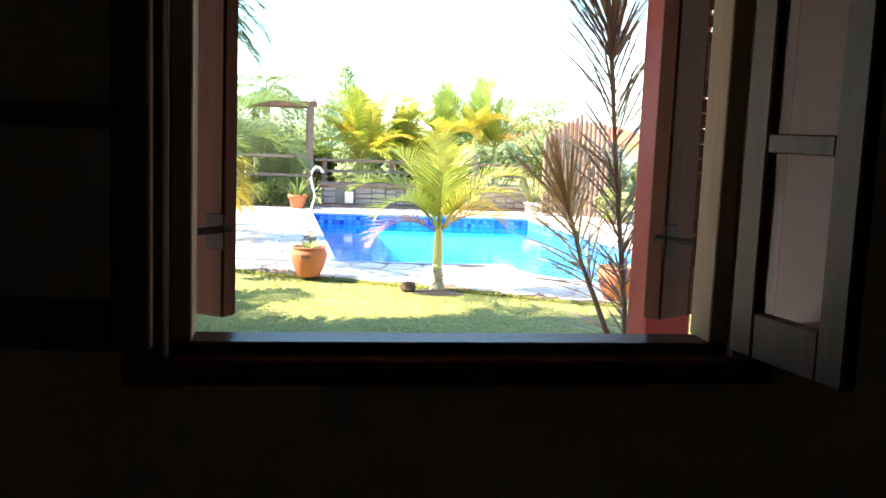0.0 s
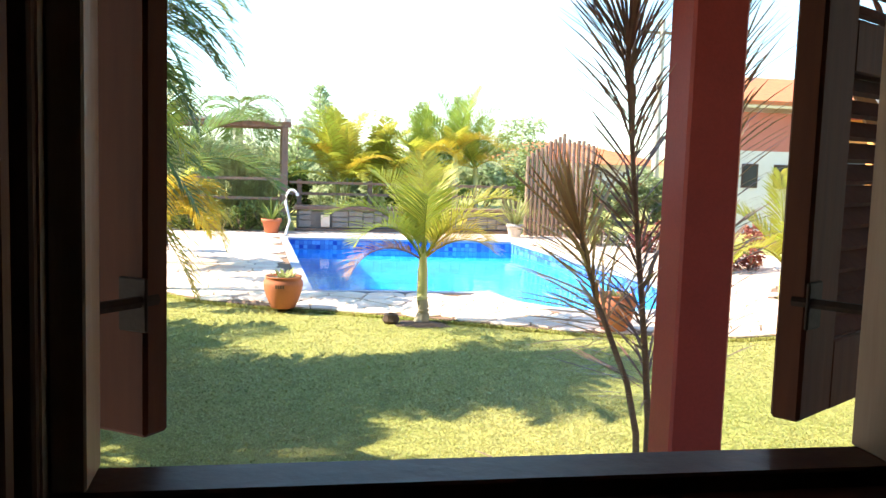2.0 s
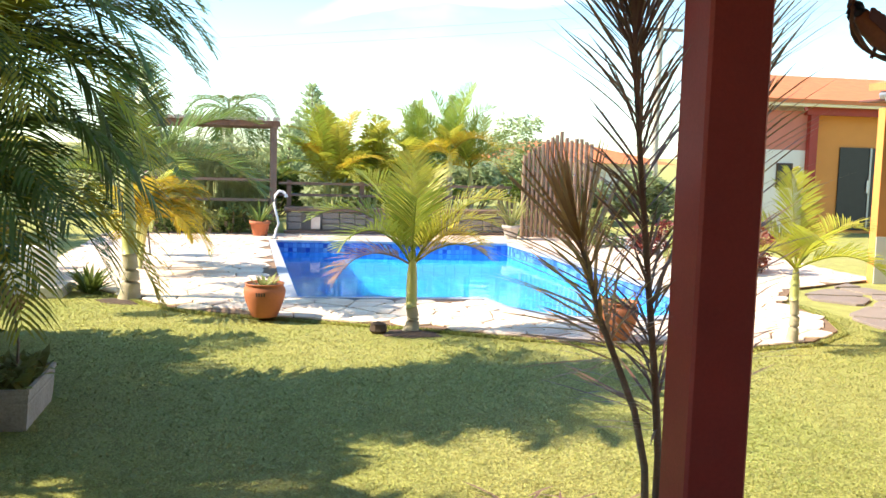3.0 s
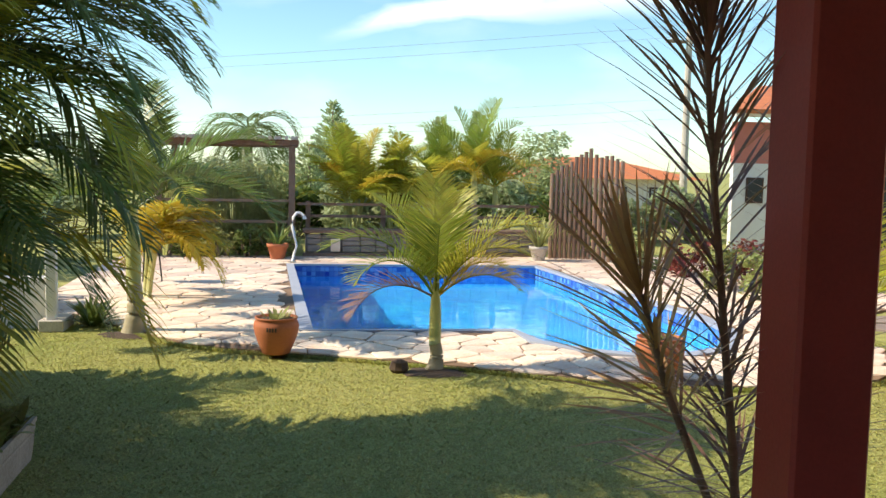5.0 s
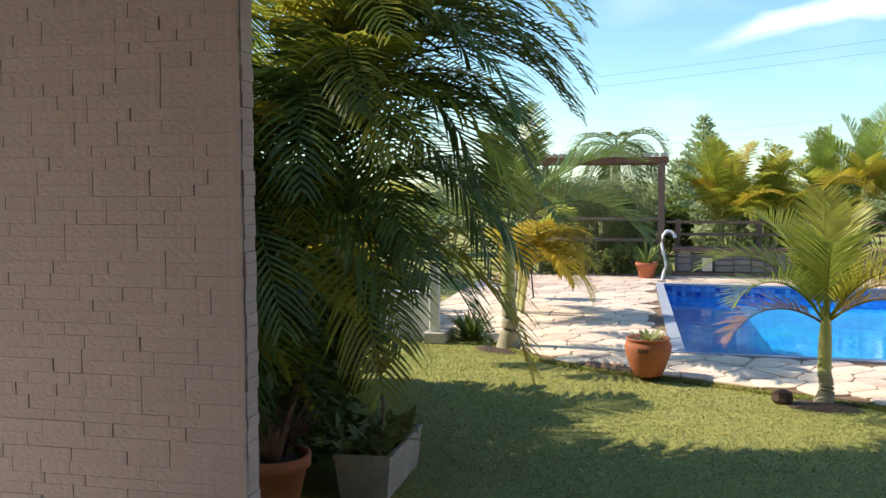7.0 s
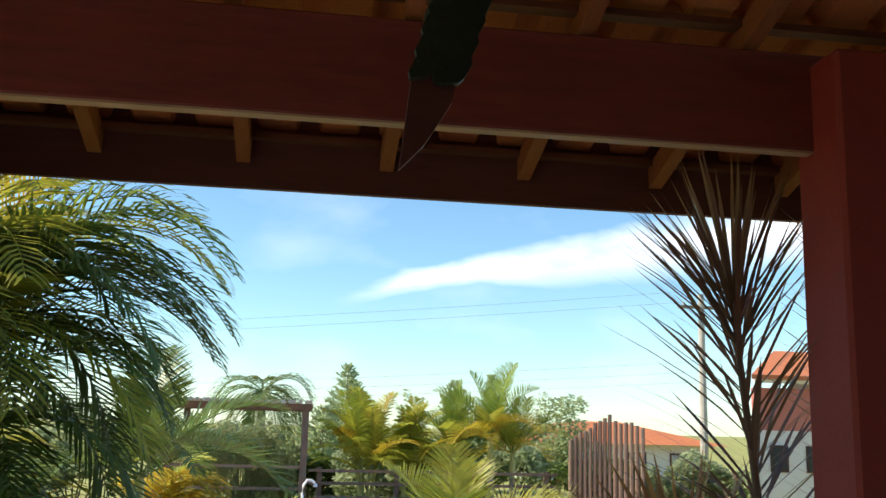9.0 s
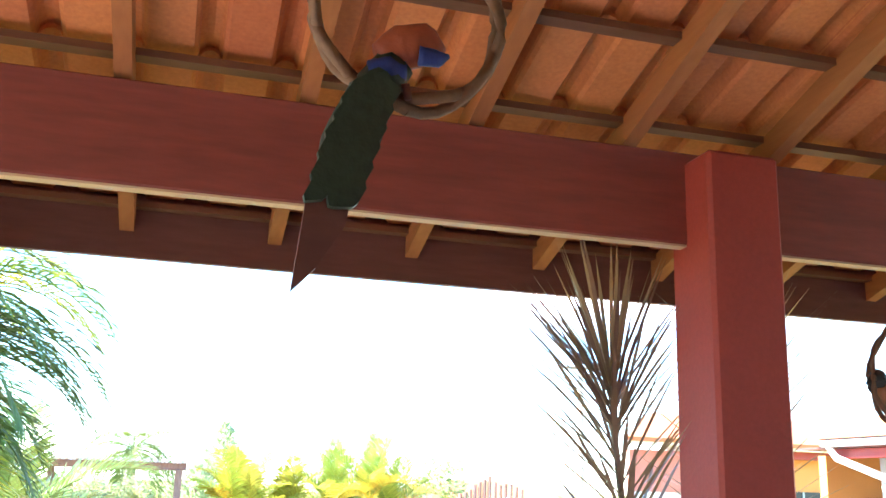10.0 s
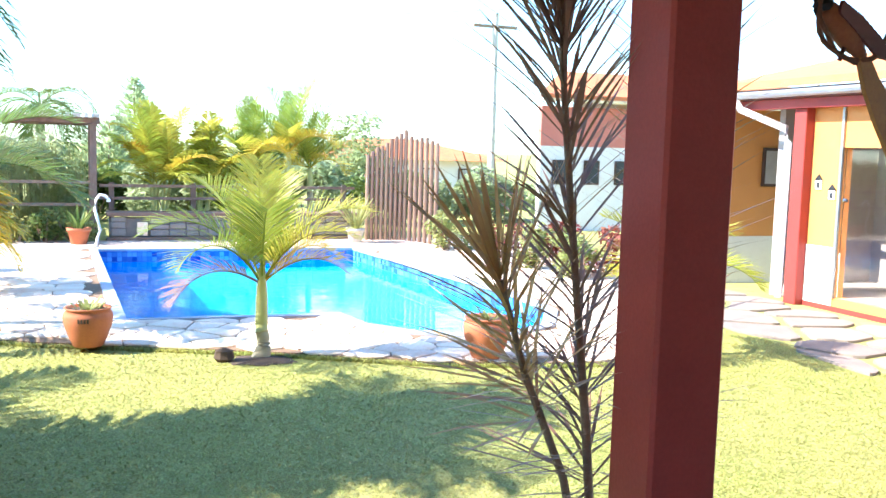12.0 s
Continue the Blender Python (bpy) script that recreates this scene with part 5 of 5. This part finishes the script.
# ---- the long house beyond the pool (wall y = 19) ----
house = thing("house", (0, 0, 0), "long single-storey house with white, red and yellow front", "house")
part("white_wall", boxed(9.9, 12.55, 19.0, 19.15, 0, 1.9), M_WHITE, house, "white lower wall")
part("red_wall", boxed(9.9, 12.55, 19.0, 19.15, 1.9, 2.78), M_PINKRED, house, "coral-red upper wall")
part("column", boxed(12.5, 12.7, 18.85, 19.03, 0, 2.7, bevel=0.01), M_RED, house, "oxide-red column")
part("yellow_wall", boxed(12.72, 19.0, 19.3, 19.45, 0, 2.8), M_ORANGE, house, "yellow-orange wall")
dr = part("sliding_door", boxed(13.55, 15.6, 19.26, 19.295, 0.08, 2.0), M_BLACK, house, "dark glass sliding door")
part("mullion", boxed(14.32, 14.37, 19.24, 19.258, 0.08, 2.0), M_GREYMETAL, dr)
part("door_handle", boxed(14.27, 14.32, 19.22, 19.238, 0.95, 1.25, bevel=0.004), M_PVC, dr, "white door handle")
part("eave_beam", boxed(12.4, 19.0, 18.85, 19.0, 2.7, 2.88), M_RED, house)
part("gutter", tube(bmesh.new(), [(9.7, 18.6, 2.92), (19.2, 18.6, 2.92)], 0.06, 8), M_WHITE, house)
bm = bmesh.new()
va = [bm.verts.new(p) for p in ((9.6, 18.5, 2.93), (19.4, 18.5, 2.93), (19.4, 22.5, 3.8), (12.2, 22.5, 3.8))]
vb = [bm.verts.new((v.co.x, v.co.y, v.co.z + 0.09)) for v in va]
bm.faces.new(va[::-1])
bm.faces.new(vb)
for i in range(4):
    bm.faces.new((va[i], va[(i + 1) % 4], vb[(i + 1) % 4], vb[i]))
part("roof", bm, M_TERRA, house, "sunlit clay tile roof")
part("back_wall", boxed(12.4, 19.0, 22.0, 22.15, 0, 3.6), M_WHITE, house)
for i in range(3):
    w = part("window", boxed(10.2 + i * 0.8, 10.6 + i * 0.8, 18.975, 18.998, 1.05, 1.6), M_DARKWOOD, house)
    part("pane", boxed(10.24 + i * 0.8, 10.56 + i * 0.8, 18.966, 18.973, 1.09, 1.56), M_BLACK, w)

far = thing("neighbour_house", (0, 0, 0), "far white neighbour house with a low orange tile roof", "house")
part("wall", boxed(8.6, 15.5, 34.0, 40.0, -0.5, 1.35), M_WHITE, far)
bm = bmesh.new()
va = [bm.verts.new(p) for p in ((8.0, 33.5, 1.35), (16.1, 33.5, 1.35), (16.1, 40.5, 1.35), (8.0, 40.5, 1.35), (11.0, 37.0, 2.15), (13.1, 37.0, 2.15))]
for q in ((0, 1, 5, 4), (1, 2, 5), (2, 3, 4, 5), (3, 0, 4), (3, 2, 1, 0)):
    bm.faces.new([va[k] for k in q])
part("roof", bm, M_TERRA, far, "low orange tile roof")
for i in range(4):
    w = part("window", boxed(9.2 + i * 1.6, 9.9 + i * 1.6, 33.97, 33.995, 0.3, 1.05), M_DARKWOOD, far)
    part("pane", boxed(9.26 + i * 1.6, 9.84 + i * 1.6, 33.955, 33.968, 0.36, 0.99), M_GREYMETAL, w)

pole = thing("utility_pole", (13.6, 30.0, 0), "pale concrete utility pole with a crossarm", "utility pole")
part("mast", tube(bmesh.new(), [(0, 0, 0), (0, 0, 6.4)], [0.14, 0.10], 10), M_WHITEPOT, pole)
part("crossarm", boxed(-0.8, 0.8, -0.05, 0.05, 5.9, 6.0), M_FENCE, pole)
for dx in (-0.6, 0.0, 0.6):
    part("insulator", lathe(bmesh.new(), [(0.03, 6.0), (0.05, 6.06), (0.02, 6.14)], 8, (dx, 0, 0)), M_CERAMIC, pole)
lines = thing("power_line", (0, 60, 0), "thin dark power cables strung between far poles", "cable")
for mx, mh in ((-45.0, 6.0), (55.0, 15.5)):
    part("mast", tube(bmesh.new(), [(mx, 0, 0), (mx, 0, mh)], [0.16, 0.11], 8), M_WHITEPOT, lines)
for z0, z1 in ((4.6, 14.8), (4.1, 14.0), (1.9, 9.2), (1.5, 8.4), (1.2, 7.6)):
    pts = [(-45 + 100 * i / 20, 0, z0 + (z1 - z0) * i / 20 - 0.8 * math.sin(math.pi * i / 20)) for i in range(21)]
    part("wire", tube(bmesh.new(), pts, 0.008, 4), M_GREYMETAL, lines)

# ---- hanging birds of painted wood, lantern ----


def bird_figure(name, at, label, limbs, plates, mats, width):
    """A carved bird as one plain shape: rounded limbs, and thin carved wings and tail with notched edges."""
    bm = bmesh.new()
    for pts, rad, m in limbs:
        k = len(bm.faces)
        fine, fr = [], []
        for i in range(len(pts) - 1):
            for q in range(4):
                fine.append(Vector(pts[i]).lerp(Vector(pts[i + 1]), q / 4))
                fr.append((rad[i] + (rad[i + 1] - rad[i]) * q / 4) * (1 + 0.10 * noise.noise(Vector((i + q * 0.4, m * 3.1, 0.5)))))
        tube(bm, fine + [Vector(pts[-1])], fr + [rad[-1]], 14)
        bm.faces.ensure_lookup_table()
        for f in bm.faces[k:]:
            f.material_index, f.smooth = m, True
    for v in bm.verts:
        v.co.y *= width
    for outline, y0, y1, notch, m in plates:
        edge = []
        for a, b in zip(outline, outline[1:] + outline[:1]):
            a, b = Vector(a), Vector(b)
            n = max(1, int((b - a).length / 0.022)) if notch else 1
            out = Vector(((b - a).y, -(b - a).x)).normalized() * notch
            for q in range(n):
                edge.append(a.lerp(b, q / n))
                if notch:
                    edge.append(a.lerp(b, (q + 0.75) / n) + out)
        lo = [bm.verts.new((p.x, y0, p.y)) for p in edge]
        hi = [bm.verts.new((p.x, y1, p.y)) for p in edge]
        fs = [bm.faces.new(lo), bm.faces.new(hi[::-1])]
        fs += [bm.faces.new((lo[q], hi[q], hi[(q + 1) % len(lo)], lo[(q + 1) % len(lo)])) for q in range(len(lo))]
        for f in fs:
            f.material_index = m
    bmesh.ops.recalc_face_normals(bm, faces=bm.faces)
    ob = new(name, mesh_of(bm, mats, False, name))
    ob.matrix_world = pose(*at)
    return tagged(ob, label, "ornament", "hanging birds")


# the first: dark green back towards the window, red head, blue neck, notched wings
bird_figure("bird_ornament", (0.73, 1.31, 2.33), "carved dark green wooden bird with red head and blue neck", [
    ([(0.005, 0, 0.08), (-0.026, 0, 0.03), (-0.052, 0, -0.043), (-0.071, 0, -0.118)], [0.026, 0.034, 0.035, 0.026], 0),
    ([(-0.02, 0, 0.085), (0.012, 0, 0.102), (0.040, -0.01, 0.108), (0.062, -0.02, 0.096)], [0.018, 0.030, 0.028, 0.010], 1),
    ([(-0.034, -0.01, 0.062), (-0.006, -0.01, 0.064), (0.016, -0.01, 0.066)], [0.012, 0.022, 0.014], 2),
    ([(0.030, -0.03, 0.084), (0.055, -0.03, 0.084), (0.070, -0.03, 0.090)], [0.014, 0.012, 0.003], 2),
    ([(0.015, -0.02, 0.045), (0.020, -0.02, 0.025)], [0.006, 0.005], 3)],
    [([(-0.030, 0.050), (-0.058, 0.026), (-0.084, -0.045), (-0.104, -0.128), (-0.078, -0.118), (-0.070, -0.132), (-0.040, -0.124), (-0.018, -0.042), (0.004, 0.034)], -0.030, -0.018, 0.004, 0),
     ([(-0.100, -0.11), (-0.106, -0.17), (-0.112, -0.236), (-0.084, -0.205), (-0.052, -0.15), (-0.046, -0.11)], -0.016, -0.006, 0.0, 3)],
    [M_PGREEN, M_PRED, M_PBLUE, M_FASCIA], 0.7)
bird_figure("bird_ornament", (2.70, 2.66, 2.10), "carved brown wooden bird with dark head and long ochre tail", [
    ([(-0.105, 0, 0.125), (-0.065, 0, 0.085), (-0.005, 0, 0.035), (0.055, 0, -0.02)], [0.030, 0.046, 0.042, 0.016], 0),
    ([(-0.116, 0, 0.115), (-0.120, 0, 0.142), (-0.100, 0, 0.152)], [0.024, 0.034, 0.022], 1),
    ([(-0.138, 0, 0.142), (-0.152, 0, 0.122), (-0.148, 0, 0.098)], [0.014, 0.011, 0.002], 1),
    ([(-0.035, -0.01, 0.005), (-0.050, -0.01, -0.035)], [0.009, 0.008], 2)],
    [([(-0.080, 0.145), (-0.085, 0.105), (-0.01, 0.050), (0.080, -0.020), (0.162, -0.032), (0.090, 0.038), (0.000, 0.105)], -0.040, -0.026, 0.002, 2),
     ([(0.025, -0.015), (0.060, -0.12), (0.120, -0.23), (0.190, -0.34), (0.262, -0.41), (0.250, -0.33), (0.195, -0.23), (0.180, -0.155), (0.115, -0.08), (0.075, -0.020)], -0.012, 0.006, 0.0, 3)],
    [M_PRUST, M_BLACK, M_FASCIA, M_POCHRE], 0.8)


def vine_ring(at, rx, rz, seed, top, label):
    rng = random.Random(seed)
    ring = thing("vine_ring", at, label, "ring perch", "vine rings")
    for s in range(2):
        ph = rng.uniform(0, 6)
        pts = []
        for k in range(37):
            a = k * math.tau / 36
            w = 1 + 0.03 * math.sin(3 * a + ph)
            pts.append((rx * w * math.sin(a), 0.012 * math.sin(5 * a + s * 3.1), -rz * w * math.cos(a) + 0.008 * s))
        part("twig", tube(bmesh.new(), pts, 0.0085, 7, cap=False), M_VINE, ring, smooth=True)
    part("cord", tube(bmesh.new(), [(0, 0, rz), (0, 0, top)], 0.003, 5), M_BLACK, ring)
    return ring


vine_ring((0.75, 1.31, 2.475), 0.125, 0.125, 1, slope(1.31) - 2.475 + 0.06, "ring of bent vine hanging from the rafters")
vine_ring((2.72, 2.66, 2.245), 0.16, 0.185, 2, slope(2.66) - 2.245 + 0.05, "ring of bent vine hanging from the rafters")

lan = thing("wall_lantern", (-0.50, 2.70, 2.36), "pale metal wall lantern with clear panes on the stone pier", "lantern")
part("bracket", tube(bmesh.new(), [(-0.088, 0, 0.12), (-0.05, 0, 0.17), (0, 0, 0.155)], 0.008, 6), M_GREYMETAL, lan)
part("wall_plate", boxed(-0.089, -0.078, -0.035, 0.035, 0.05, 0.18, bevel=0.004), M_GREYMETAL, lan)
part("cap", lathe(bmesh.new(), [(0.075, 0.118), (0.078, 0.126), (0.03, 0.150), (0.01, 0.165)], 6), M_WHITEPOT, lan)
part("foot", lathe(bmesh.new(), [(0.015, -0.012), (0.042, 0.0), (0.042, 0.01)], 6), M_WHITEPOT, lan)
for k in range(6):
    a = k * math.tau / 6
    part("rib", tube(bmesh.new(), [(0.040 * math.cos(a), 0.040 * math.sin(a), 0.008), (0.068 * math.cos(a), 0.068 * math.sin(a), 0.12)], 0.005, 5), M_WHITEPOT, lan)
pn = part("pane", lathe(bmesh.new(), [(0.036, 0.008), (0.063, 0.118)], 6), M_GLASS, lan)
pn.visible_shadow = False

# ---- pieces: veranda tiles, flagstones, stone strips, stepping stones, grass ----
tile = mesh_of(boxed(-0.196, 0.196, -0.196, 0.196, 0, 0.014, bevel=0.004), M_TILEFLOOR, name="floor_tile")
for i in range(-4, 12):
    for j in range(7):
        x, y = -1.0 + 0.2 + i * 0.4, 0.11 + 0.185 + j * 0.4
        if y > 2.6:
            continue
        ob = new("floor_tile", tile)
        ob.parent = veranda
        ob.matrix_world = pose(x, y, FLOOR_Z - 0.0138)
nose = mesh_of(boxed(-0.196, 0.196, -0.10, 0.10, 0, 0.016, bevel=0.005), M_WHITEPOT, name="edge_tile")
for i in range(-4, 12):
    ob = new("edge_tile", nose)
    ob.parent = veranda
    ob.matrix_world = pose(-0.8 + i * 0.4, LAWN_Y - 0.105, FLOOR_Z - 0.0138)


def clip(poly, p, nrm):
    """The part of a convex outline on the far side of the line through p with normal nrm."""
    out = []
    for a, b in zip(poly, poly[1:] + poly[:1]):
        da, db = (a - p).dot(nrm), (b - p).dot(nrm)
        if da >= 0:
            out.append(a)
        if da * db < 0:
            out.append(a.lerp(b, da / (da - db)))
    return out


def crazy_paving(region, hole, size, seed, gap):
    rng = random.Random(seed)
    xs, ys = [p[0] for p in region], [p[1] for p in region]
    seeds = []
    j, y = 0, min(ys) - size
    while y < max(ys) + size:
        x = min(xs) - size + (size / 2 if j % 2 else 0)
        while x < max(xs) + size:
            seeds.append(Vector((x + rng.uniform(-0.36, 0.36) * size, y + rng.uniform(-0.36, 0.36) * size * 0.8)))
            x += size * 1.15
        y += size * 0.72
        j += 1
    out = []
    lines = [(Vector(a), Vector(b), 1) for a, b in zip(region, region[1:] + region[:1])] + [(Vector(a), Vector(b), -1) for a, b in zip(hole, hole[1:] + hole[:1])]
    for s in seeds:
        if not inside(s, region) or inside(s, hole):
            continue
        poly = [s + Vector(q) * size * 2 for q in ((-1, -1), (1, -1), (1, 1), (-1, 1))]
        for o in seeds:
            if o is not s and (o - s).length < size * 3:
                d = (s - o).normalized()
                poly = clip(poly, (s + o) / 2 + d * gap, d)
        for a, b, sg in lines:
            t = max(0, min(1, (s - a).dot(b - a) / (b - a).length_squared))
            q = a.lerp(b, t)
            if (q - s).length < size * 1.6:
                d = (s - q).normalized()
                poly = clip(poly, q + d * gap, d)
        if len(poly) >= 3 and area([tuple(p) for p in poly]) > 0.02:
            out.append(poly)
    return out


def stone_mesh(poly, z0, z1, rng, bev=0.012):
    c = sum(poly, Vector((0, 0))) / len(poly)
    pts = []
    for a, b in zip(poly, poly[1:] + poly[:1]):
        pts += [a.lerp(b, 0.12), a.lerp(b, 0.5) + Vector((rng.uniform(-0.008, 0.008), rng.uniform(-0.008, 0.008))), a.lerp(b, 0.88)]
    n = len(pts)
    vs = [(p.x - c.x, p.y - c.y, 0) for p in pts] + [(p.x - c.x, p.y - c.y, z1 - z0 - 0.005) for p in pts]
    vs += [((p.x - c.x) * (1 - bev / max(0.05, (p - c).length)), (p.y - c.y) * (1 - bev / max(0.05, (p - c).length)), z1 - z0) for p in pts]
    fs = [tuple(range(2 * n, 3 * n))]
    for i in range(n):
        k = (i + 1) % n
        fs += [(i, k, n + k, n + i), (n + i, n + k, 2 * n + k, 2 * n + i)]
    me = bpy.data.meshes.new("flagstone")
    me.from_pydata(vs, [], fs)
    return me, c


rng = random.Random(7)
stones = crazy_paving(TERRACE, offset(pool_line, 0.13), 0.36, 9, 0.008)
stones.sort(key=lambda q: q[0].y + abs(q[0].x - 1) * 0.4)
rest_v, rest_f = [], []
for k, poly in enumerate(stones):
    top = 0.046 + rng.uniform(-0.003, 0.003)
    me, c = stone_mesh(poly, 0.03, top, rng)
    if k < 300:
        me.materials.append(M_FLAG)
        ob = new("flagstone", me)
        ob.parent = terrace
        ob.matrix_world = pose(c.x, c.y, 0.029)
    else:
        o = len(rest_v)
        rest_v += [(v.co.x + c.x, v.co.y + c.y, v.co.z + 0.029) for v in me.vertices]
        rest_f += [tuple(o + i for i in p.vertices) for p in me.polygons]
        bpy.data.meshes.remove(me)
if rest_f:
    me = bpy.data.meshes.new("flagstones")
    me.from_pydata(rest_v, [], rest_f)
    me.materials.append(M_FLAG)
    ob = new("flagstone_field", me)
    ob.parent = terrace
    ob["kind"] = "stuff"
path_region = [(6.3, 5.6), (8.4, 5.0), (8.4, 9.2), (8.3, 11.0), (7.0, 10.0), (6.55, 8.6)]
steps = crazy_paving(path_region, [(0, 0), (0.1, 0), (0, 0.1)], 0.75, 10, 0.05)
for poly in steps:
    me, c = stone_mesh(poly, 0.0, 0.03, rng, 0.03)
    me.materials.append(M_SLATE)
    ob = tagged(new("stepping_stone", me), "dark irregular stepping stone set in the grass", "paving stone", "stepping stones")
    ob.matrix_world = pose(c.x, c.y, 0.002)

# stones of the low wall
rng = random.Random(17)
x = 0.87
while x < 5.15:
    w = rng.uniform(0.16, 0.34)
    z = 0.11
    while z < 0.44:
        h = rng.uniform(0.09, 0.16)
        if not (1.2 < x + w / 2 < 1.55):
            part("stone", boxed(x + 0.006, min(x + w, 5.19) - 0.006, 17.295 - rng.uniform(0, 0.03), 17.3195, z, min(z + h, 0.455) - 0.01, bevel=0.012), M_ROCK, low)
        z += h
    x += w

# thin stone strips of the pier: the nearest as pieces, the rest joined
rng = random.Random(27)
strip_meshes = {}
rest = bmesh.new()
made = 0
z = 0.28
rows = []
while z < 2.96:
    h = rng.choice((0.03, 0.034, 0.038))
    rows.append((z, h))
    z += h
for z, h in rows:
    x = PIER_X1
    while x > PIER_X0:
        w = rng.choice((0.09, 0.13, 0.17, 0.22))
        d = rng.uniform(0.0, 0.0025)
        gap = rng.choice((0.0003, 0.0003, 0.002))
        x0 = max(x - w, PIER_X0)
        if 0.75 < z < 2.5 and x > -1.35 and made < 300:
            key = (w, h, gap)
            if key not in strip_meshes:
                strip_meshes[key] = mesh_of(boxed(-w + gap, -gap, -0.014, 0, 0.0001, h - 0.0001, bevel=0.0006), M_STRIP, name="stone_strip")
            ob = new("stone_strip", strip_meshes[key])
            ob.parent = pier
            ob.matrix_world = pose(x, PIER_Y0 + 0.0125 - d, z, rng.uniform(-0.45, 0.45), 0, 0)
            made += 1
        else:
            box(rest, x0 + gap, x - gap, PIER_Y0 - d, PIER_Y0 + 0.0118, z + 0.0001, z + h - 0.0001)
        x -= w
    y = PIER_Y0 + 0.013
    while y < PIER_Y1:
        w = min(rng.choice((0.08, 0.12, 0.16)), PIER_Y1 - y)
        box(rest, PIER_X1 - 0.0118, PIER_X1 + rng.uniform(0, 0.006), y + 0.0012, y + w - 0.0012, z + 0.0006, z + h - 0.0006)
        y += w
ob = part("stone_strips", rest, M_STRIP, pier)
ob["kind"] = "stuff"

# grass blades on the lawn before the terrace
np.random.seed(5)
N = 260000
gx, gy = np.random.uniform(-2.6, 6.6, N * 2), 2.85 + 7.6 * np.random.uniform(0, 1, N * 2) ** 1.5
keep = [k for k in range(N * 2) if gy[k] < 6.85 or not (inside((gx[k], gy[k]), TERRACE) or inside((gx[k], gy[k]), POOL))][:N]
gx, gy = gx[keep], gy[keep]
front = [(a, b) for a, b in zip(TERRACE_FRONT, TERRACE_FRONT[1:])]
fk, ff, fo = np.random.randint(0, len(front), 16000), np.random.uniform(0, 1, 16000), np.random.uniform(-0.01, 0.05, 16000)
fx, fy = [], []
for k, f, o in zip(fk, ff, fo):
    (ax, ay), (bx, by) = front[k]
    q = o / math.dist(front[k][0], front[k][1])
    fx.append(ax + (bx - ax) * f + (by - ay) * q)
    fy.append(ay + (by - ay) * f - (bx - ax) * q)
gx, gy = np.concatenate([gx, fx]), np.concatenate([gy, fy])
n = len(gx)
ga, gh, gl = np.random.uniform(0, 6.283, n), np.random.uniform(0.005, 0.014, n), np.random.uniform(0.014, 0.032, n)
gh[-len(fx):] = np.random.uniform(0.018, 0.042, len(fx))
gw = 0.0020 + 0.0005 * gy
dx, dy = np.cos(ga), np.sin(ga)
co = np.zeros((n, 3, 3))
co[:, 1] = np.stack([gx + dy * gw, gy - dx * gw, np.zeros(n)], 1)
co[:, 0] = np.stack([gx - dy * gw, gy + dx * gw, np.zeros(n)], 1)
co[:, 2] = np.stack([gx + dx * gl, gy + dy * gl, gh], 1)
me = bpy.data.meshes.new("grass")
me.from_pydata(co.reshape(-1, 3).tolist(), [], np.arange(n * 3).reshape(-1, 3).tolist())
me.materials.append(M_GRASSBLADE)
gn = np.stack([np.random.uniform(-0.5, 0.5, n), np.random.uniform(-0.5, 0.5, n), np.ones(n)], 1)
gn /= np.linalg.norm(gn, axis=1)[:, None]
me.normals_split_custom_set_from_vertices(np.repeat(gn, 3, axis=0).tolist())
tagged(new("grass", me), "short green and straw-coloured lawn grass blades", "grass", "", "stuff")

# dry strap leaves fallen on the lawn by the dracaenas
rng = random.Random(77)
bm = bmesh.new()
for _ in range(60):
    a, r = rng.uniform(0, math.tau), rng.uniform(0.05, 0.75)
    b = rng.uniform(0, math.tau)
    blade(bm, (1.75 + r * math.cos(a), 3.42 + 0.5 * r * math.sin(a), 0.012), (math.cos(b), math.sin(b), 0.12), (-math.sin(b), math.cos(b), 0), rng.uniform(0.15, 0.4), 0.014, 0.2, 3)
tagged(new("leaf_litter", mesh_of(bm, M_FROND_B, name="leaf_litter")), "dry brown strap leaves fallen on the lawn", "fallen leaves", "", "stuff")
